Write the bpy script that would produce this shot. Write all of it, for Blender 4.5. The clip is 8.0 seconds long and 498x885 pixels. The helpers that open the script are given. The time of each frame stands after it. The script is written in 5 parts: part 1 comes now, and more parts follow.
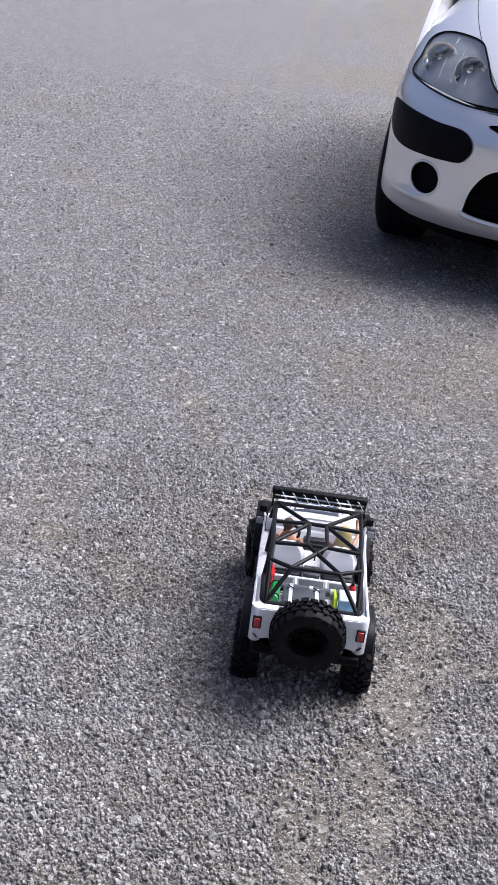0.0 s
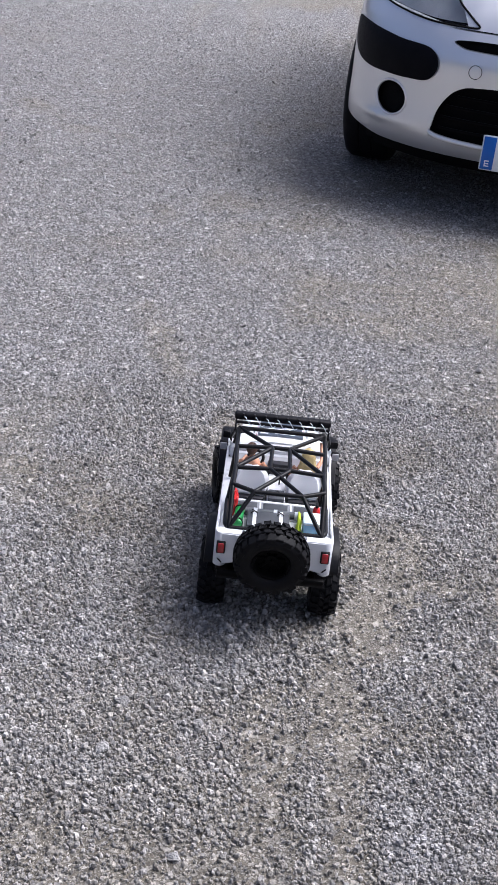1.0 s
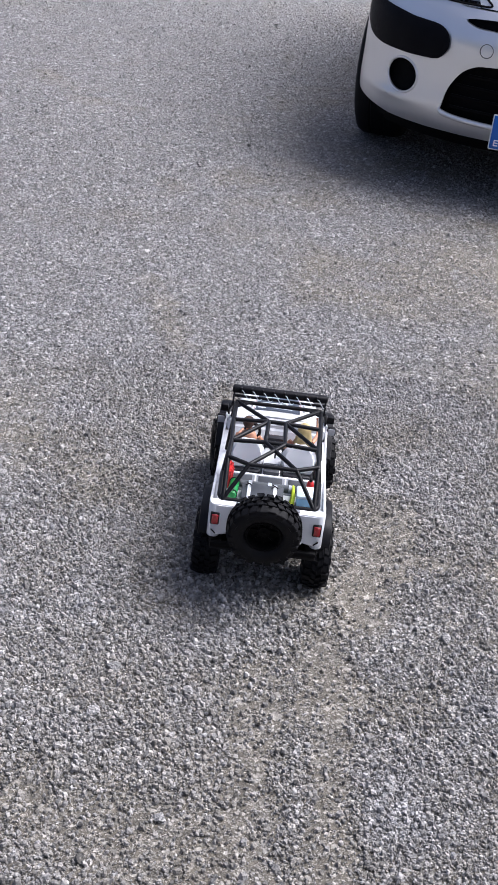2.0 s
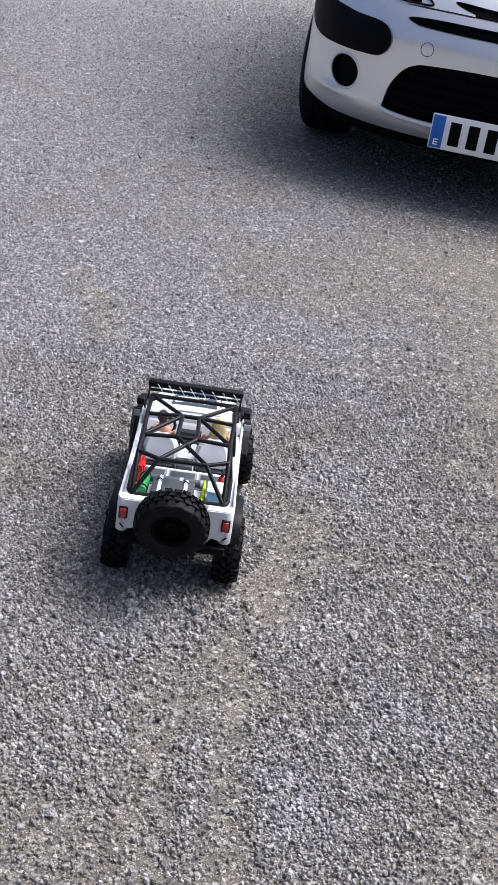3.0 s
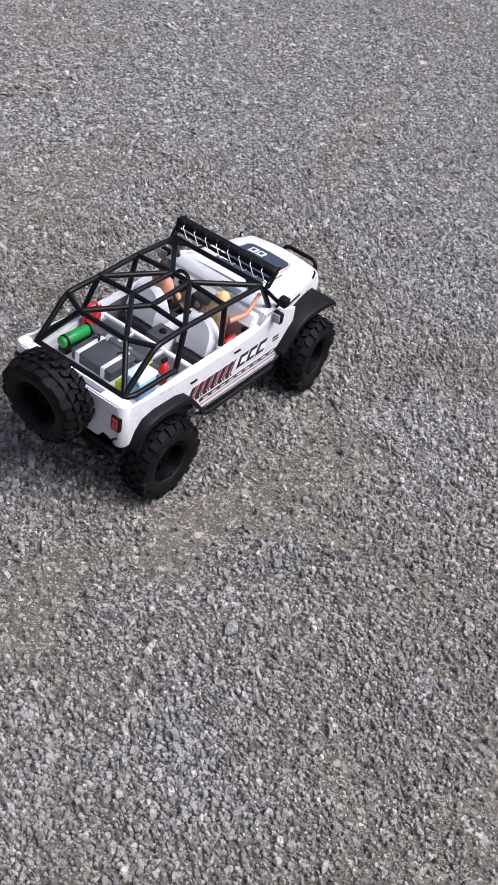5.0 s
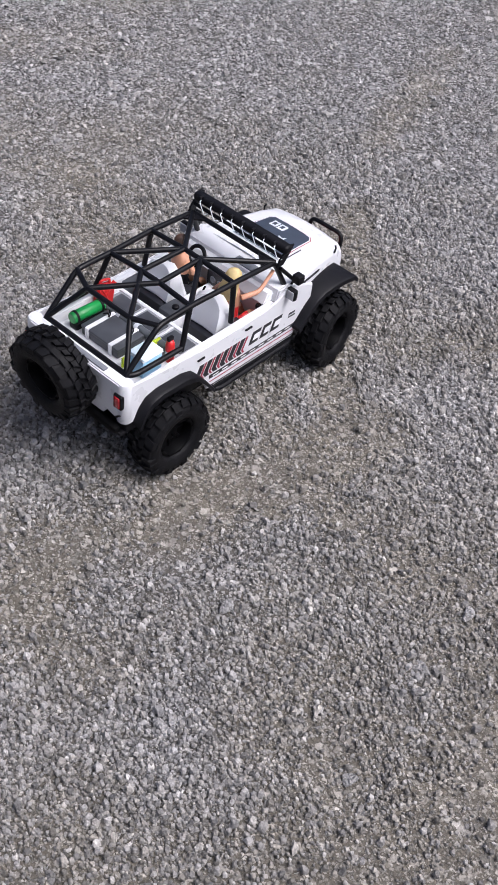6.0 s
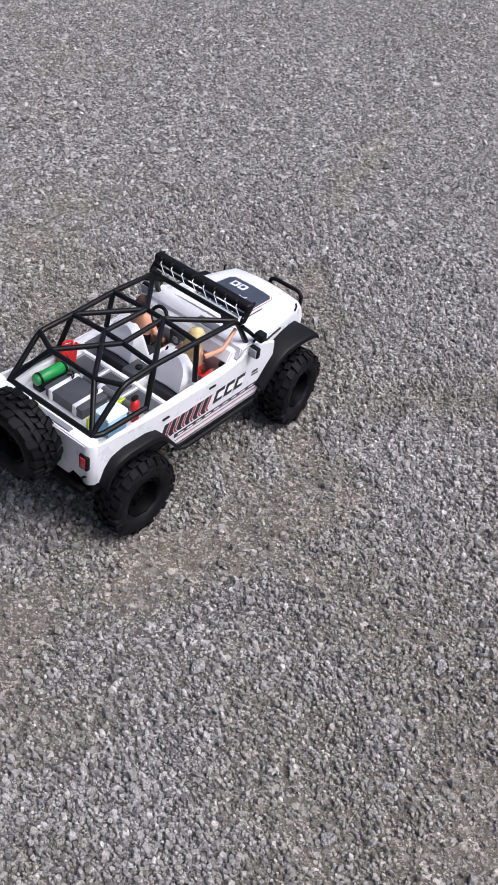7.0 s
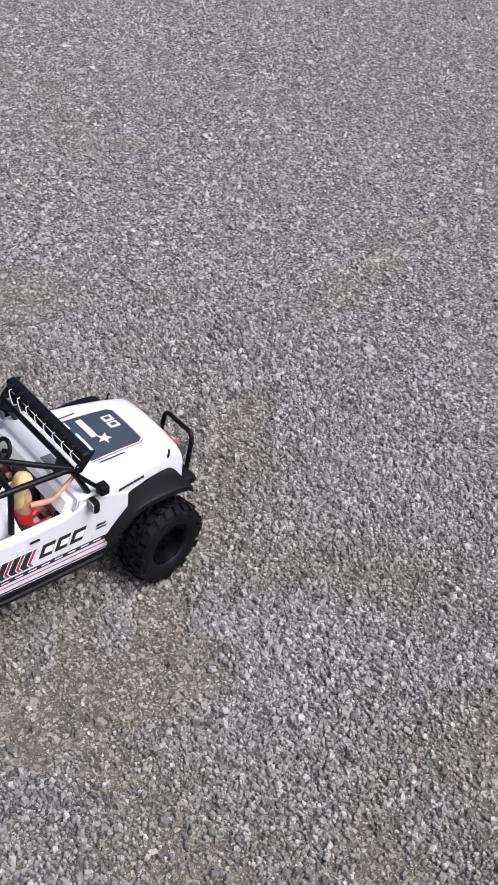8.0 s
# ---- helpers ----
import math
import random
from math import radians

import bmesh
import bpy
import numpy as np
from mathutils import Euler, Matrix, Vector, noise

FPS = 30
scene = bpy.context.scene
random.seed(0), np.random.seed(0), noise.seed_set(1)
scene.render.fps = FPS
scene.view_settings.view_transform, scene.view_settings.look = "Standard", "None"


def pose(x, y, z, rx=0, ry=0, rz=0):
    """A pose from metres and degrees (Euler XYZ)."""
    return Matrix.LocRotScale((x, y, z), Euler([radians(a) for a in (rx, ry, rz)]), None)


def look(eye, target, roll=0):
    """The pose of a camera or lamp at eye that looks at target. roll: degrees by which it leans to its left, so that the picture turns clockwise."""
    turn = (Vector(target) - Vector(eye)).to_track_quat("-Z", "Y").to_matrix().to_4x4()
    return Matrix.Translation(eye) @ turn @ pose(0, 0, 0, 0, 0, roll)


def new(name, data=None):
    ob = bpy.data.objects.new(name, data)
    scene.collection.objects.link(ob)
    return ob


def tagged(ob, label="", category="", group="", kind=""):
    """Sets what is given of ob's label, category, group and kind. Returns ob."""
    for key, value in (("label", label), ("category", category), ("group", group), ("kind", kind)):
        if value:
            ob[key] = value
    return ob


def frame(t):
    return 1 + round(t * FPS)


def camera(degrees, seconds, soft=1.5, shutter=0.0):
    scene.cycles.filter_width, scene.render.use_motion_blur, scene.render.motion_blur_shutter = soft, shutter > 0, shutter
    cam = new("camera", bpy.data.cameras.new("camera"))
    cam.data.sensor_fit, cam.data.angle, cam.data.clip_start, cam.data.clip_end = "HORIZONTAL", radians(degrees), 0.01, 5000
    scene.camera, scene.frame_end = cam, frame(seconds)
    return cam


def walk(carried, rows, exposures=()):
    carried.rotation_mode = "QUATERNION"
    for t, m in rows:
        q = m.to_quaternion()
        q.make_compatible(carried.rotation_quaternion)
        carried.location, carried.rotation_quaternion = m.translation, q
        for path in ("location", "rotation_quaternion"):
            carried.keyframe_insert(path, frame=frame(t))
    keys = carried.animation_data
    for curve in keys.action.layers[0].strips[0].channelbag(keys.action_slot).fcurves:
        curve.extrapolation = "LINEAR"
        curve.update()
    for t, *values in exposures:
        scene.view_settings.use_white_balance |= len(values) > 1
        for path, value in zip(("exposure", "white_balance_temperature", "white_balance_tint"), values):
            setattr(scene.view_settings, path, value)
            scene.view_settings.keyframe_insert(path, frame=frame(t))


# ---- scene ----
cam = camera(24.00, 8.0, soft=0.7)
walk(cam, [
    (0, pose(-0.0923, -1.6044, 1.1432, 65.290, -6.579, 4.317)),
    (0.5, pose(-0.0710, -1.5873, 1.1178, 63.722, -5.730, 3.360)),
    (1, pose(-0.0529, -1.5910, 1.1262, 62.183, -5.339, 2.850)),
    (1.2, pose(-0.0485, -1.5944, 1.1211, 62.108, -4.947, 3.517)),
    (2.3, pose(0.0018, -1.6175, 1.1401, 60.617, -6.788, 4.691)),
    (2.5, pose(0.0317, -1.5904, 1.1292, 61.050, -8.002, 6.912)),
    (3, pose(0.0475, -1.6045, 1.1467, 60.728, -7.841, 2.565)),
    (3.5, pose(0.0352, -1.5752, 1.1539, 60.359, -8.123, 3.811)),
    (4, pose(0.0546, -1.4887, 1.1832, 59.866, -7.929, 5.668)),
    (4.5, pose(0.5430, -1.1617, 1.0545, 58.196, -9.151, 25.690)),
    (4.7, pose(0.6548, -1.0203, 1.0558, 53.038, -9.419, 32.916)),
    (5.8, pose(0.8115, -0.7838, 1.0765, 45.565, -5.271, 42.059)),
    (6, pose(0.8164, -0.7811, 1.1037, 45.042, -5.285, 42.661)),
    (6.5, pose(0.8234, -0.7812, 1.0769, 46.999, -4.665, 40.820)),
    (7, pose(0.8123, -0.7925, 1.0947, 48.478, -5.682, 40.137)),
    (7.5, pose(0.8224, -0.7047, 1.1087, 48.942, -6.824, 42.356)),
    (8, pose(0.9059, -0.3339, 1.0958, 49.843, -5.299, 50.757)),
], exposures=[(0.0, 0.72, 5700, 12), (3.0, 0.77, 5740, 11), (4.2, 0.56, 5790, 12), (5.8, 0.37, 5840, 13), (8.0, 0.39, 5840, 13)])

# ---- world and light: bright overcast sky, soft key from the right ----
world = bpy.data.worlds.new("sky")
scene.world = world
world.use_nodes = True
wn = world.node_tree.nodes
sky = wn.new("ShaderNodeTexSky")
sky.sky_type = 'NISHITA'
sky.sun_disc = False
SUN_EL, SUN_AZ = radians(58), radians(74)      # azimuth clockwise from +y
sky.sun_elevation, sky.sun_rotation = SUN_EL, SUN_AZ
sky.air_density, sky.dust_density, sky.ozone_density = 0.48, 8.0, 1.0
bg = wn["Background"]
bg.inputs["Strength"].default_value = 0.13
world.node_tree.links.new(sky.outputs[0], bg.inputs[0])
sun_data = bpy.data.lights.new("sun", 'SUN')
sun_data.energy, sun_data.angle, sun_data.color = 2.5, radians(38), (1.0, 0.945, 0.87)
sun_ob = new("sun", sun_data)
sun_dir = Vector((math.sin(SUN_AZ) * math.cos(SUN_EL), math.cos(SUN_AZ) * math.cos(SUN_EL), math.sin(SUN_EL)))
sun_ob.matrix_world = look(sun_dir * 20, (0, 0, 0))


# ---- materials ----
def mat(name, color, rough=0.5, metal=0.0, var=0.12, scale=40.0, bump=0.0, bump_scale=300.0, coat=0.0, spec=0.5, island=0.0, obj=0.0, bump_depth=0.002):
    m = bpy.data.materials.new(name)
    m.use_nodes = True
    nt = m.node_tree
    n, l = nt.nodes, nt.links
    b = n["Principled BSDF"]
    b.inputs["Roughness"].default_value, b.inputs["Metallic"].default_value = rough, metal
    b.inputs["Coat Weight"].default_value = coat
    b.inputs["Coat Roughness"].default_value = 0.094
    b.inputs["Specular IOR Level"].default_value = spec
    tc = n.new("ShaderNodeTexCoord")
    no = n.new("ShaderNodeTexNoise")
    no.inputs["Scale"].default_value, no.inputs["Detail"].default_value = scale, 6.0
    l.new(tc.outputs["Object"], no.inputs["Vector"])
    ramp = n.new("ShaderNodeMapRange")
    ramp.inputs["From Min"].default_value, ramp.inputs["From Max"].default_value = 0.25, 0.75
    ramp.inputs["To Min"].default_value, ramp.inputs["To Max"].default_value = 1 - var, 1 + var
    l.new(no.outputs[0], ramp.inputs["Value"])
    last = ramp.outputs[0]
    for src, amount in (("island", island), ("obj", obj)):
        if amount:
            g = n.new("ShaderNodeNewGeometry" if src == "island" else "ShaderNodeObjectInfo")
            r2 = n.new("ShaderNodeMapRange")
            r2.inputs["To Min"].default_value, r2.inputs["To Max"].default_value = 1 - amount, 1 + amount
            l.new(g.outputs["Random Per Island" if src == "island" else "Random"], r2.inputs["Value"])
            mul = n.new("ShaderNodeMath")
            mul.operation = 'MULTIPLY'
            l.new(last, mul.inputs[0])
            l.new(r2.outputs[0], mul.inputs[1])
            last = mul.outputs[0]
    mx = n.new("ShaderNodeVectorMath")
    mx.operation = 'SCALE'
    mx.inputs[0].default_value = color[:3]
    l.new(last, mx.inputs["Scale"])
    l.new(mx.outputs[0], b.inputs["Base Color"])
    rr = n.new("ShaderNodeMapRange")
    rr.inputs["To Min"].default_value, rr.inputs["To Max"].default_value = max(rough - 0.08, 0.02), min(rough + 0.12, 1)
    n2 = n.new("ShaderNodeTexNoise")
    n2.inputs["Scale"].default_value = scale * 4
    l.new(tc.outputs["Object"], n2.inputs["Vector"])
    l.new(n2.outputs[0], rr.inputs["Value"])
    l.new(rr.outputs[0], b.inputs["Roughness"])
    if bump:
        n3 = n.new("ShaderNodeTexNoise")
        n3.inputs["Scale"].default_value, n3.inputs["Detail"].default_value = bump_scale, 5.0
        bp = n.new("ShaderNodeBump")
        bp.inputs["Strength"].default_value, bp.inputs["Distance"].default_value = bump, bump_depth
        l.new(tc.outputs["Object"], n3.inputs["Vector"])
        l.new(n3.outputs[0], bp.inputs["Height"])
        l.new(bp.outputs[0], b.inputs["Normal"])
    return m


M_WHITE = mat("white_polycarbonate", (0.60, 0.61, 0.635), 0.28, var=0.03, scale=12, coat=0.3)
M_WHITE_MATT = mat("white_plastic", (0.70, 0.71, 0.735), 0.5, var=0.05, scale=20)
M_BLACK = mat("black_plastic", (0.004, 0.004, 0.0055), 0.5, var=0.25, scale=60, bump=0.1, bump_scale=700, spec=0.18)
M_TUBE = mat("black_tube_plastic", (0.003, 0.003, 0.004), 0.36, var=0.3, scale=80, spec=0.24)
M_RUBBER = mat("black_tyre_rubber", (0.0045, 0.0045, 0.0055), 0.55, var=0.35, scale=90, bump=0.25, bump_scale=900, spec=0.13)
M_RIM = mat("black_rim_plastic", (0.002, 0.002, 0.0024), 0.5, var=0.3, scale=90, spec=0.06)
M_GREY = mat("grey_moulded_plastic", (0.13, 0.14, 0.16), 0.55, var=0.15, scale=50)
M_DKGREY = mat("dark_grey_plastic", (0.055, 0.06, 0.07), 0.5, var=0.2, scale=50)
M_CASE = mat("slate_plastic", (0.085, 0.095, 0.105), 0.5, var=0.2, scale=50)
M_RED = mat("red_plastic", (0.55, 0.02, 0.02), 0.35, var=0.1, scale=60)
M_REDLENS = mat("red_lens", (0.28, 0.008, 0.014), 0.2, var=0.2, scale=150, coat=0.6)
M_LTGREY = mat("light_grey_plastic", (0.27, 0.28, 0.30), 0.5, var=0.1, scale=50)
M_ICE = mat("ice_blue_plastic", (0.66, 0.78, 0.86), 0.4, var=0.05, scale=60)
M_GREEN = mat("green_paint", (0.012, 0.25, 0.05), 0.35, var=0.1, scale=60)
M_LIME = mat("lime_cloth", (0.50, 0.62, 0.02), 0.7, var=0.15, scale=120)
M_BLUE = mat("pale_blue_plastic", (0.36, 0.62, 0.82), 0.4, var=0.1, scale=60)
M_NAVY = mat("navy_decal", (0.035, 0.045, 0.065), 0.4, var=0.2, scale=60)
M_DECAL = mat("black_decal", (0.015, 0.015, 0.02), 0.4, var=0.2, scale=60)
M_REDDECAL = mat("red_decal", (0.26, 0.03, 0.055), 0.4, var=0.2, scale=60)
M_SILVER = mat("silver_decal", (0.55, 0.58, 0.62), 0.35, var=0.1, scale=60)
M_SKIN = mat("tan_moulded_plastic", (0.46, 0.23, 0.14), 0.5, var=0.2, scale=60)
M_HAIR = mat("straw_plastic", (0.50, 0.39, 0.18), 0.6, var=0.25, scale=120)


# ---- mesh helpers ----
def finish(bm, smooth=35):
    bmesh.ops.recalc_face_normals(bm, faces=bm.faces)
    return bm


def part(name, bm, material, parent=None, label="", smooth=40, local=False):
    me = bpy.data.meshes.new(name)
    if smooth:
        for f_ in bm.faces:
            f_.smooth = True
        lim = radians(smooth)
        for e_ in bm.edges:
            e_.smooth = len(e_.link_faces) == 2 and e_.calc_face_angle(0) < lim
    bm.to_mesh(me)
    bm.free()
    me.materials.append(material)
    ob = new(name, me)
    if parent is not None:
        ob.parent = parent
        if not local:
            ob.matrix_parent_inverse = parent.matrix_world.inverted()
    if label:
        ob["label"] = label
    return ob


def thing(name, x, y, z, label, category, group="", kind=""):
    ob = new(name)
    ob.empty_display_size = 0.05
    ob.matrix_world = pose(x, y, z)
    ob.location = (x, y, z)
    bpy.context.view_layer.update()
    return tagged(ob, label, category, group, kind)


def box(x0, x1, y0, y1, z0, z1, bevel=0.0, seg=2, bm=None):
    bm2 = bmesh.new()
    bmesh.ops.create_cube(bm2, size=1, matrix=Matrix.Translation(((x0 + x1) / 2, (y0 + y1) / 2, (z0 + z1) / 2)) @ Matrix.Diagonal((x1 - x0, y1 - y0, z1 - z0, 1)))
    if bevel:
        bmesh.ops.bevel(bm2, geom=bm2.edges[:], offset=bevel, segments=seg, affect='EDGES', profile=0.5)
    return join(bm, bm2)


def join(a, b):
    if a is None:
        return b
    me = bpy.data.meshes.new("tmp")
    b.to_mesh(me)
    b.free()
    a.from_mesh(me)
    bpy.data.meshes.remove(me)
    return a


def turn(bm, m):
    bmesh.ops.transform(bm, matrix=m, verts=bm.verts)
    return bm


def sweep(points, r, sides=10, closed=False, bm=None):
    """A round tube along a line of points."""
    bm2 = bmesh.new()
    pts = [Vector(p) for p in points]
    rings = []
    n = len(pts)
    ref = None
    for i, p in enumerate(pts):
        if closed:
            d = pts[(i + 1) % n] - pts[i - 1]
        else:
            d = pts[min(i + 1, n - 1)] - pts[max(i - 1, 0)]
        d.normalize()
        if ref is None:
            ref = Vector((0, 0, 1)) if abs(d.z) < 0.9 else Vector((1, 0, 0))
        s = d.cross(ref).normalized()
        ref = s.cross(d).normalized()
        rr = r[i] if isinstance(r, (list, tuple)) else r
        rings.append([bm2.verts.new(p + rr * (math.cos(a) * s + math.sin(a) * ref)) for a in (2 * math.pi * k / sides for k in range(sides))])
    for i in range(n if closed else n - 1):
        a, b = rings[i], rings[(i + 1) % n]
        for k in range(sides):
            bm2.faces.new((a[k], a[(k + 1) % sides], b[(k + 1) % sides], b[k]))
    if not closed:
        bm2.faces.new(rings[0][::-1])
        bm2.faces.new(rings[-1])
    return join(bm, finish(bm2))


def bend(points, radius=0.008, steps=4):
    """Rounds the corners of a line of points."""
    pts = [Vector(p) for p in points]
    out = [pts[0]]
    for a, b, c in zip(pts, pts[1:], pts[2:]):
        r = min(radius, (a - b).length * 0.45, (c - b).length * 0.45)
        p, q = b + (a - b).normalized() * r, b + (c - b).normalized() * r
        for k in range(steps + 1):
            t = k / steps
            out.append(p * (1 - t) ** 2 + b * 2 * t * (1 - t) + q * t * t)
    out.append(pts[-1])
    return out


def lathe(profile, steps=40, axis='X', bm=None):
    """Turns a profile of (radius, along) pairs round an axis."""
    bm2 = bmesh.new()
    rings = []
    for k in range(steps):
        a = 2 * math.pi * k / steps
        rings.append([bm2.verts.new((x, r * math.cos(a), r * math.sin(a))) for r, x in profile])
    for k in range(steps):
        a, b = rings[k], rings[(k + 1) % steps]
        for i in range(len(profile) - 1):
            bm2.faces.new((a[i], a[i + 1], b[i + 1], b[i]))
    bmesh.ops.remove_doubles(bm2, verts=bm2.verts, dist=1e-6)
    finish(bm2)
    if axis == 'Y':
        turn(bm2, Matrix.Rotation(radians(90), 4, 'Z'))
    if axis == 'Z':
        turn(bm2, Matrix.Rotation(radians(-90), 4, 'Y'))
    return join(bm, bm2)


def prism(outline, depth, plane='X', at=0.0, bevel=0.0, bm=None, seg=2):
    """A flat outline given thickness. plane X: outline is (y, z) at x = at; Y: (x, z); Z: (x, y)."""
    bm2 = bmesh.new()
    put = {'X': lambda a, b, d: (at + d, a, b), 'Y': lambda a, b, d: (a, at + d, b), 'Z': lambda a, b, d: (a, b, at + d)}[plane]
    lo = [bm2.verts.new(put(a, b, 0)) for a, b in outline]
    hi = [bm2.verts.new(put(a, b, depth)) for a, b in outline]
    n = len(lo)
    bm2.faces.new(lo[::-1])
    bm2.faces.new(hi)
    for i in range(n):
        bm2.faces.new((lo[i], lo[(i + 1) % n], hi[(i + 1) % n], hi[i]))
    finish(bm2)
    if bevel:
        caps = set(bm2.faces[:2])
        edges = [e for e in bm2.edges if any(len(f_.verts) > 4 or f_ in caps for f_ in e.link_faces)]
        bmesh.ops.bevel(bm2, geom=edges, offset=bevel, segments=seg, affect='EDGES')
    return join(bm, bm2)


def loft(sections, bm=None, closed=False, caps=True):
    """Skins a row of sections that have the same number of points."""
    bm2 = bmesh.new()
    rows_ = [[bm2.verts.new(p) for p in s] for s in sections]
    n = len(rows_[0])
    for a, b in zip(rows_, rows_[1:]):
        for i in range(n if closed else n - 1):
            j = (i + 1) % n
            bm2.faces.new((a[i], a[j], b[j], b[i]))
    if closed and caps:
        bm2.faces.new(rows_[0][::-1])
        bm2.faces.new(rows_[-1])
    finish(bm2)
    return join(bm, bm2)


def thicken(bm, t):
    bmesh.ops.solidify(bm, geom=bm.faces[:], thickness=t)
    return finish(bm)


def mirrored(bm):
    bmesh.ops.scale(bm, vec=(-1, 1, 1), verts=bm.verts)
    bmesh.ops.reverse_faces(bm, faces=bm.faces)
    return bm


# ---- ground: one gravel sheet, with loose crushed stone near the toy ----
def gravel_material(name, stones):
    m = bpy.data.materials.new(name)
    m.use_nodes = True
    n, l = m.node_tree.nodes, m.node_tree.links
    b = n["Principled BSDF"]
    b.inputs["Roughness"].default_value = 0.85
    b.inputs["Specular IOR Level"].default_value = 0.35
    geo_ = n.new("ShaderNodeNewGeometry")

    def noise_(scale, detail=4.0, rough=0.55):
        t = n.new("ShaderNodeTexNoise")
        t.inputs["Scale"].default_value, t.inputs["Detail"].default_value, t.inputs["Roughness"].default_value = scale, detail, rough
        l.new(geo_.outputs["Position"], t.inputs["Vector"])
        return t.outputs[0]

    def ramp_(src, stops):
        r = n.new("ShaderNodeValToRGB")
        e = r.color_ramp.elements
        while len(e) < len(stops):
            e.new(0.5)
        for el, (pos_, col) in zip(e, stops):
            el.position, el.color = pos_, (*col, 1)
        l.new(src, r.inputs[0])
        return r.outputs[0]

    def mix_(a, b_, fac, kind='MIX'):
        x = n.new("ShaderNodeMix")
        x.data_type, x.blend_type = 'RGBA', kind
        l.new(a, x.inputs[6])
        l.new(b_, x.inputs[7])
        if isinstance(fac, float):
            x.inputs[0].default_value = fac
        else:
            l.new(fac, x.inputs[0])
        return x.outputs[2]

    # broad earth tint: grey stone against tan silt
    silt_ = n.new("ShaderNodeAttribute")
    silt_.attribute_name = "silt"
    tint = ramp_(silt_.outputs["Fac"], [(0.15, (0, 0, 0)), (0.75, (1, 1, 1))])
    tint = mix_(tint, ramp_(noise_(9.0, 5.0, 0.6), [(0.35, (0, 0, 0)), (0.65, (1, 1, 1))]), 0.25)
    if stones:
        grey = ramp_(geo_.outputs["Random Per Island"], STONE_GREYS)
        tan_ = ramp_(geo_.outputs["Random Per Island"], STONE_TANS)
        # each stone leans to blue-grey or tan by itself
        many = n.new("ShaderNodeMath")
        many.operation = 'MULTIPLY'
        many.inputs[1].default_value = 57.3
        l.new(geo_.outputs["Random Per Island"], many.inputs[0])
        own = n.new("ShaderNodeMath")
        own.operation = 'FRACT'
        l.new(many.outputs[0], own.inputs[0])
        col = mix_(grey, tan_, mix_(tint, ramp_(own.outputs[0], [(0.3, (0, 0, 0)), (0.9, (1, 1, 1))]), 0.45))
        fine = ramp_(noise_(260, 4.0), [(0.25, (0.78, 0.78, 0.78)), (0.75, (1.15, 1.15, 1.15))])
        col = mix_(col, fine, 1.0, 'MULTIPLY')
        dust = ramp_(noise_(52, 7.0, 0.7), [(0.30, (0.58, 0.58, 0.58)), (0.5, (0.88, 0.88, 0.88)), (0.70, (1.18, 1.18, 1.18))])
        col = mix_(col, dust, 1.0, 'MULTIPLY')
        l.new(col, b.inputs["Base Color"])
        bp = n.new("ShaderNodeBump")
        bp.inputs["Strength"].default_value, bp.inputs["Distance"].default_value = 1.0, 0.0026
        l.new(noise_(430, 5.0, 0.6), bp.inputs["Height"])
        l.new(bp.outputs[0], b.inputs["Normal"])
        return m
    # earth between and under the stones; the grey is darkened to hold crevice shade
    silt_grey = ramp_(noise_(320, 6.0, 0.8), [(0.28, (0.018, 0.0175, 0.0175)), (0.72, (0.088, 0.085, 0.084))])
    silt_tan = ramp_(noise_(320, 6.0, 0.8), [(0.28, (0.048, 0.043, 0.034)), (0.72, (0.178, 0.158, 0.127))])
    col = mix_(silt_grey, silt_tan, tint)
    wobble = n.new("ShaderNodeTexNoise")
    wobble.inputs["Scale"].default_value, wobble.inputs["Detail"].default_value = 230, 3.0
    l.new(geo_.outputs["Position"], wobble.inputs["Vector"])
    broken = n.new("ShaderNodeVectorMath")
    broken.operation = 'MULTIPLY_ADD'
    broken.inputs[1].default_value = (0.008, 0.008, 0.008)
    l.new(wobble.outputs["Color"], broken.inputs[0])
    l.new(geo_.outputs["Position"], broken.inputs[2])
    height = None
    for scale, share in ((300, 0.10), (170, 0.25), (95, 0.66), (48, 0.90)):
        vo = n.new("ShaderNodeTexVoronoi")
        vo.inputs["Scale"].default_value = scale
        l.new(broken.outputs[0], vo.inputs["Vector"])
        sep = n.new("ShaderNodeSeparateColor")
        l.new(vo.outputs["Color"], sep.inputs[0])
        here = ramp_(sep.outputs[1], [(share - 0.02, (0, 0, 0)), (share + 0.02, (1, 1, 1))])
        core = ramp_(vo.outputs["Distance"], [(0.36, (1, 1, 1)), (0.50, (0, 0, 0))])
        mask = n.new("ShaderNodeMath")
        mask.operation = 'MULTIPLY'
        l.new(here, mask.inputs[0])
        l.new(core, mask.inputs[1])
        stone_col = mix_(ramp_(sep.outputs[0], STONE_GREYS), ramp_(sep.outputs[0], STONE_TANS), tint)
        worn = n.new("ShaderNodeMath")
        worn.operation = 'MULTIPLY'
        worn.inputs[1].default_value = 0.78
        l.new(mask.outputs[0], worn.inputs[0])
        col = mix_(col, stone_col, worn.outputs[0])
        if height is None:
            height = mask.outputs[0]
        else:
            add = n.new("ShaderNodeMath")
            add.operation = 'MAXIMUM'
            l.new(height, add.inputs[0])
            l.new(mask.outputs[0], add.inputs[1])
            height = add.outputs[0]
    speck = ramp_(noise_(34, 8.0, 0.75), [(0.32, (0.76, 0.76, 0.76)), (0.5, (1.10, 1.10, 1.10)), (0.68, (1.46, 1.46, 1.46))])
    col = mix_(col, speck, 1.0, 'MULTIPLY')
    l.new(col, b.inputs["Base Color"])
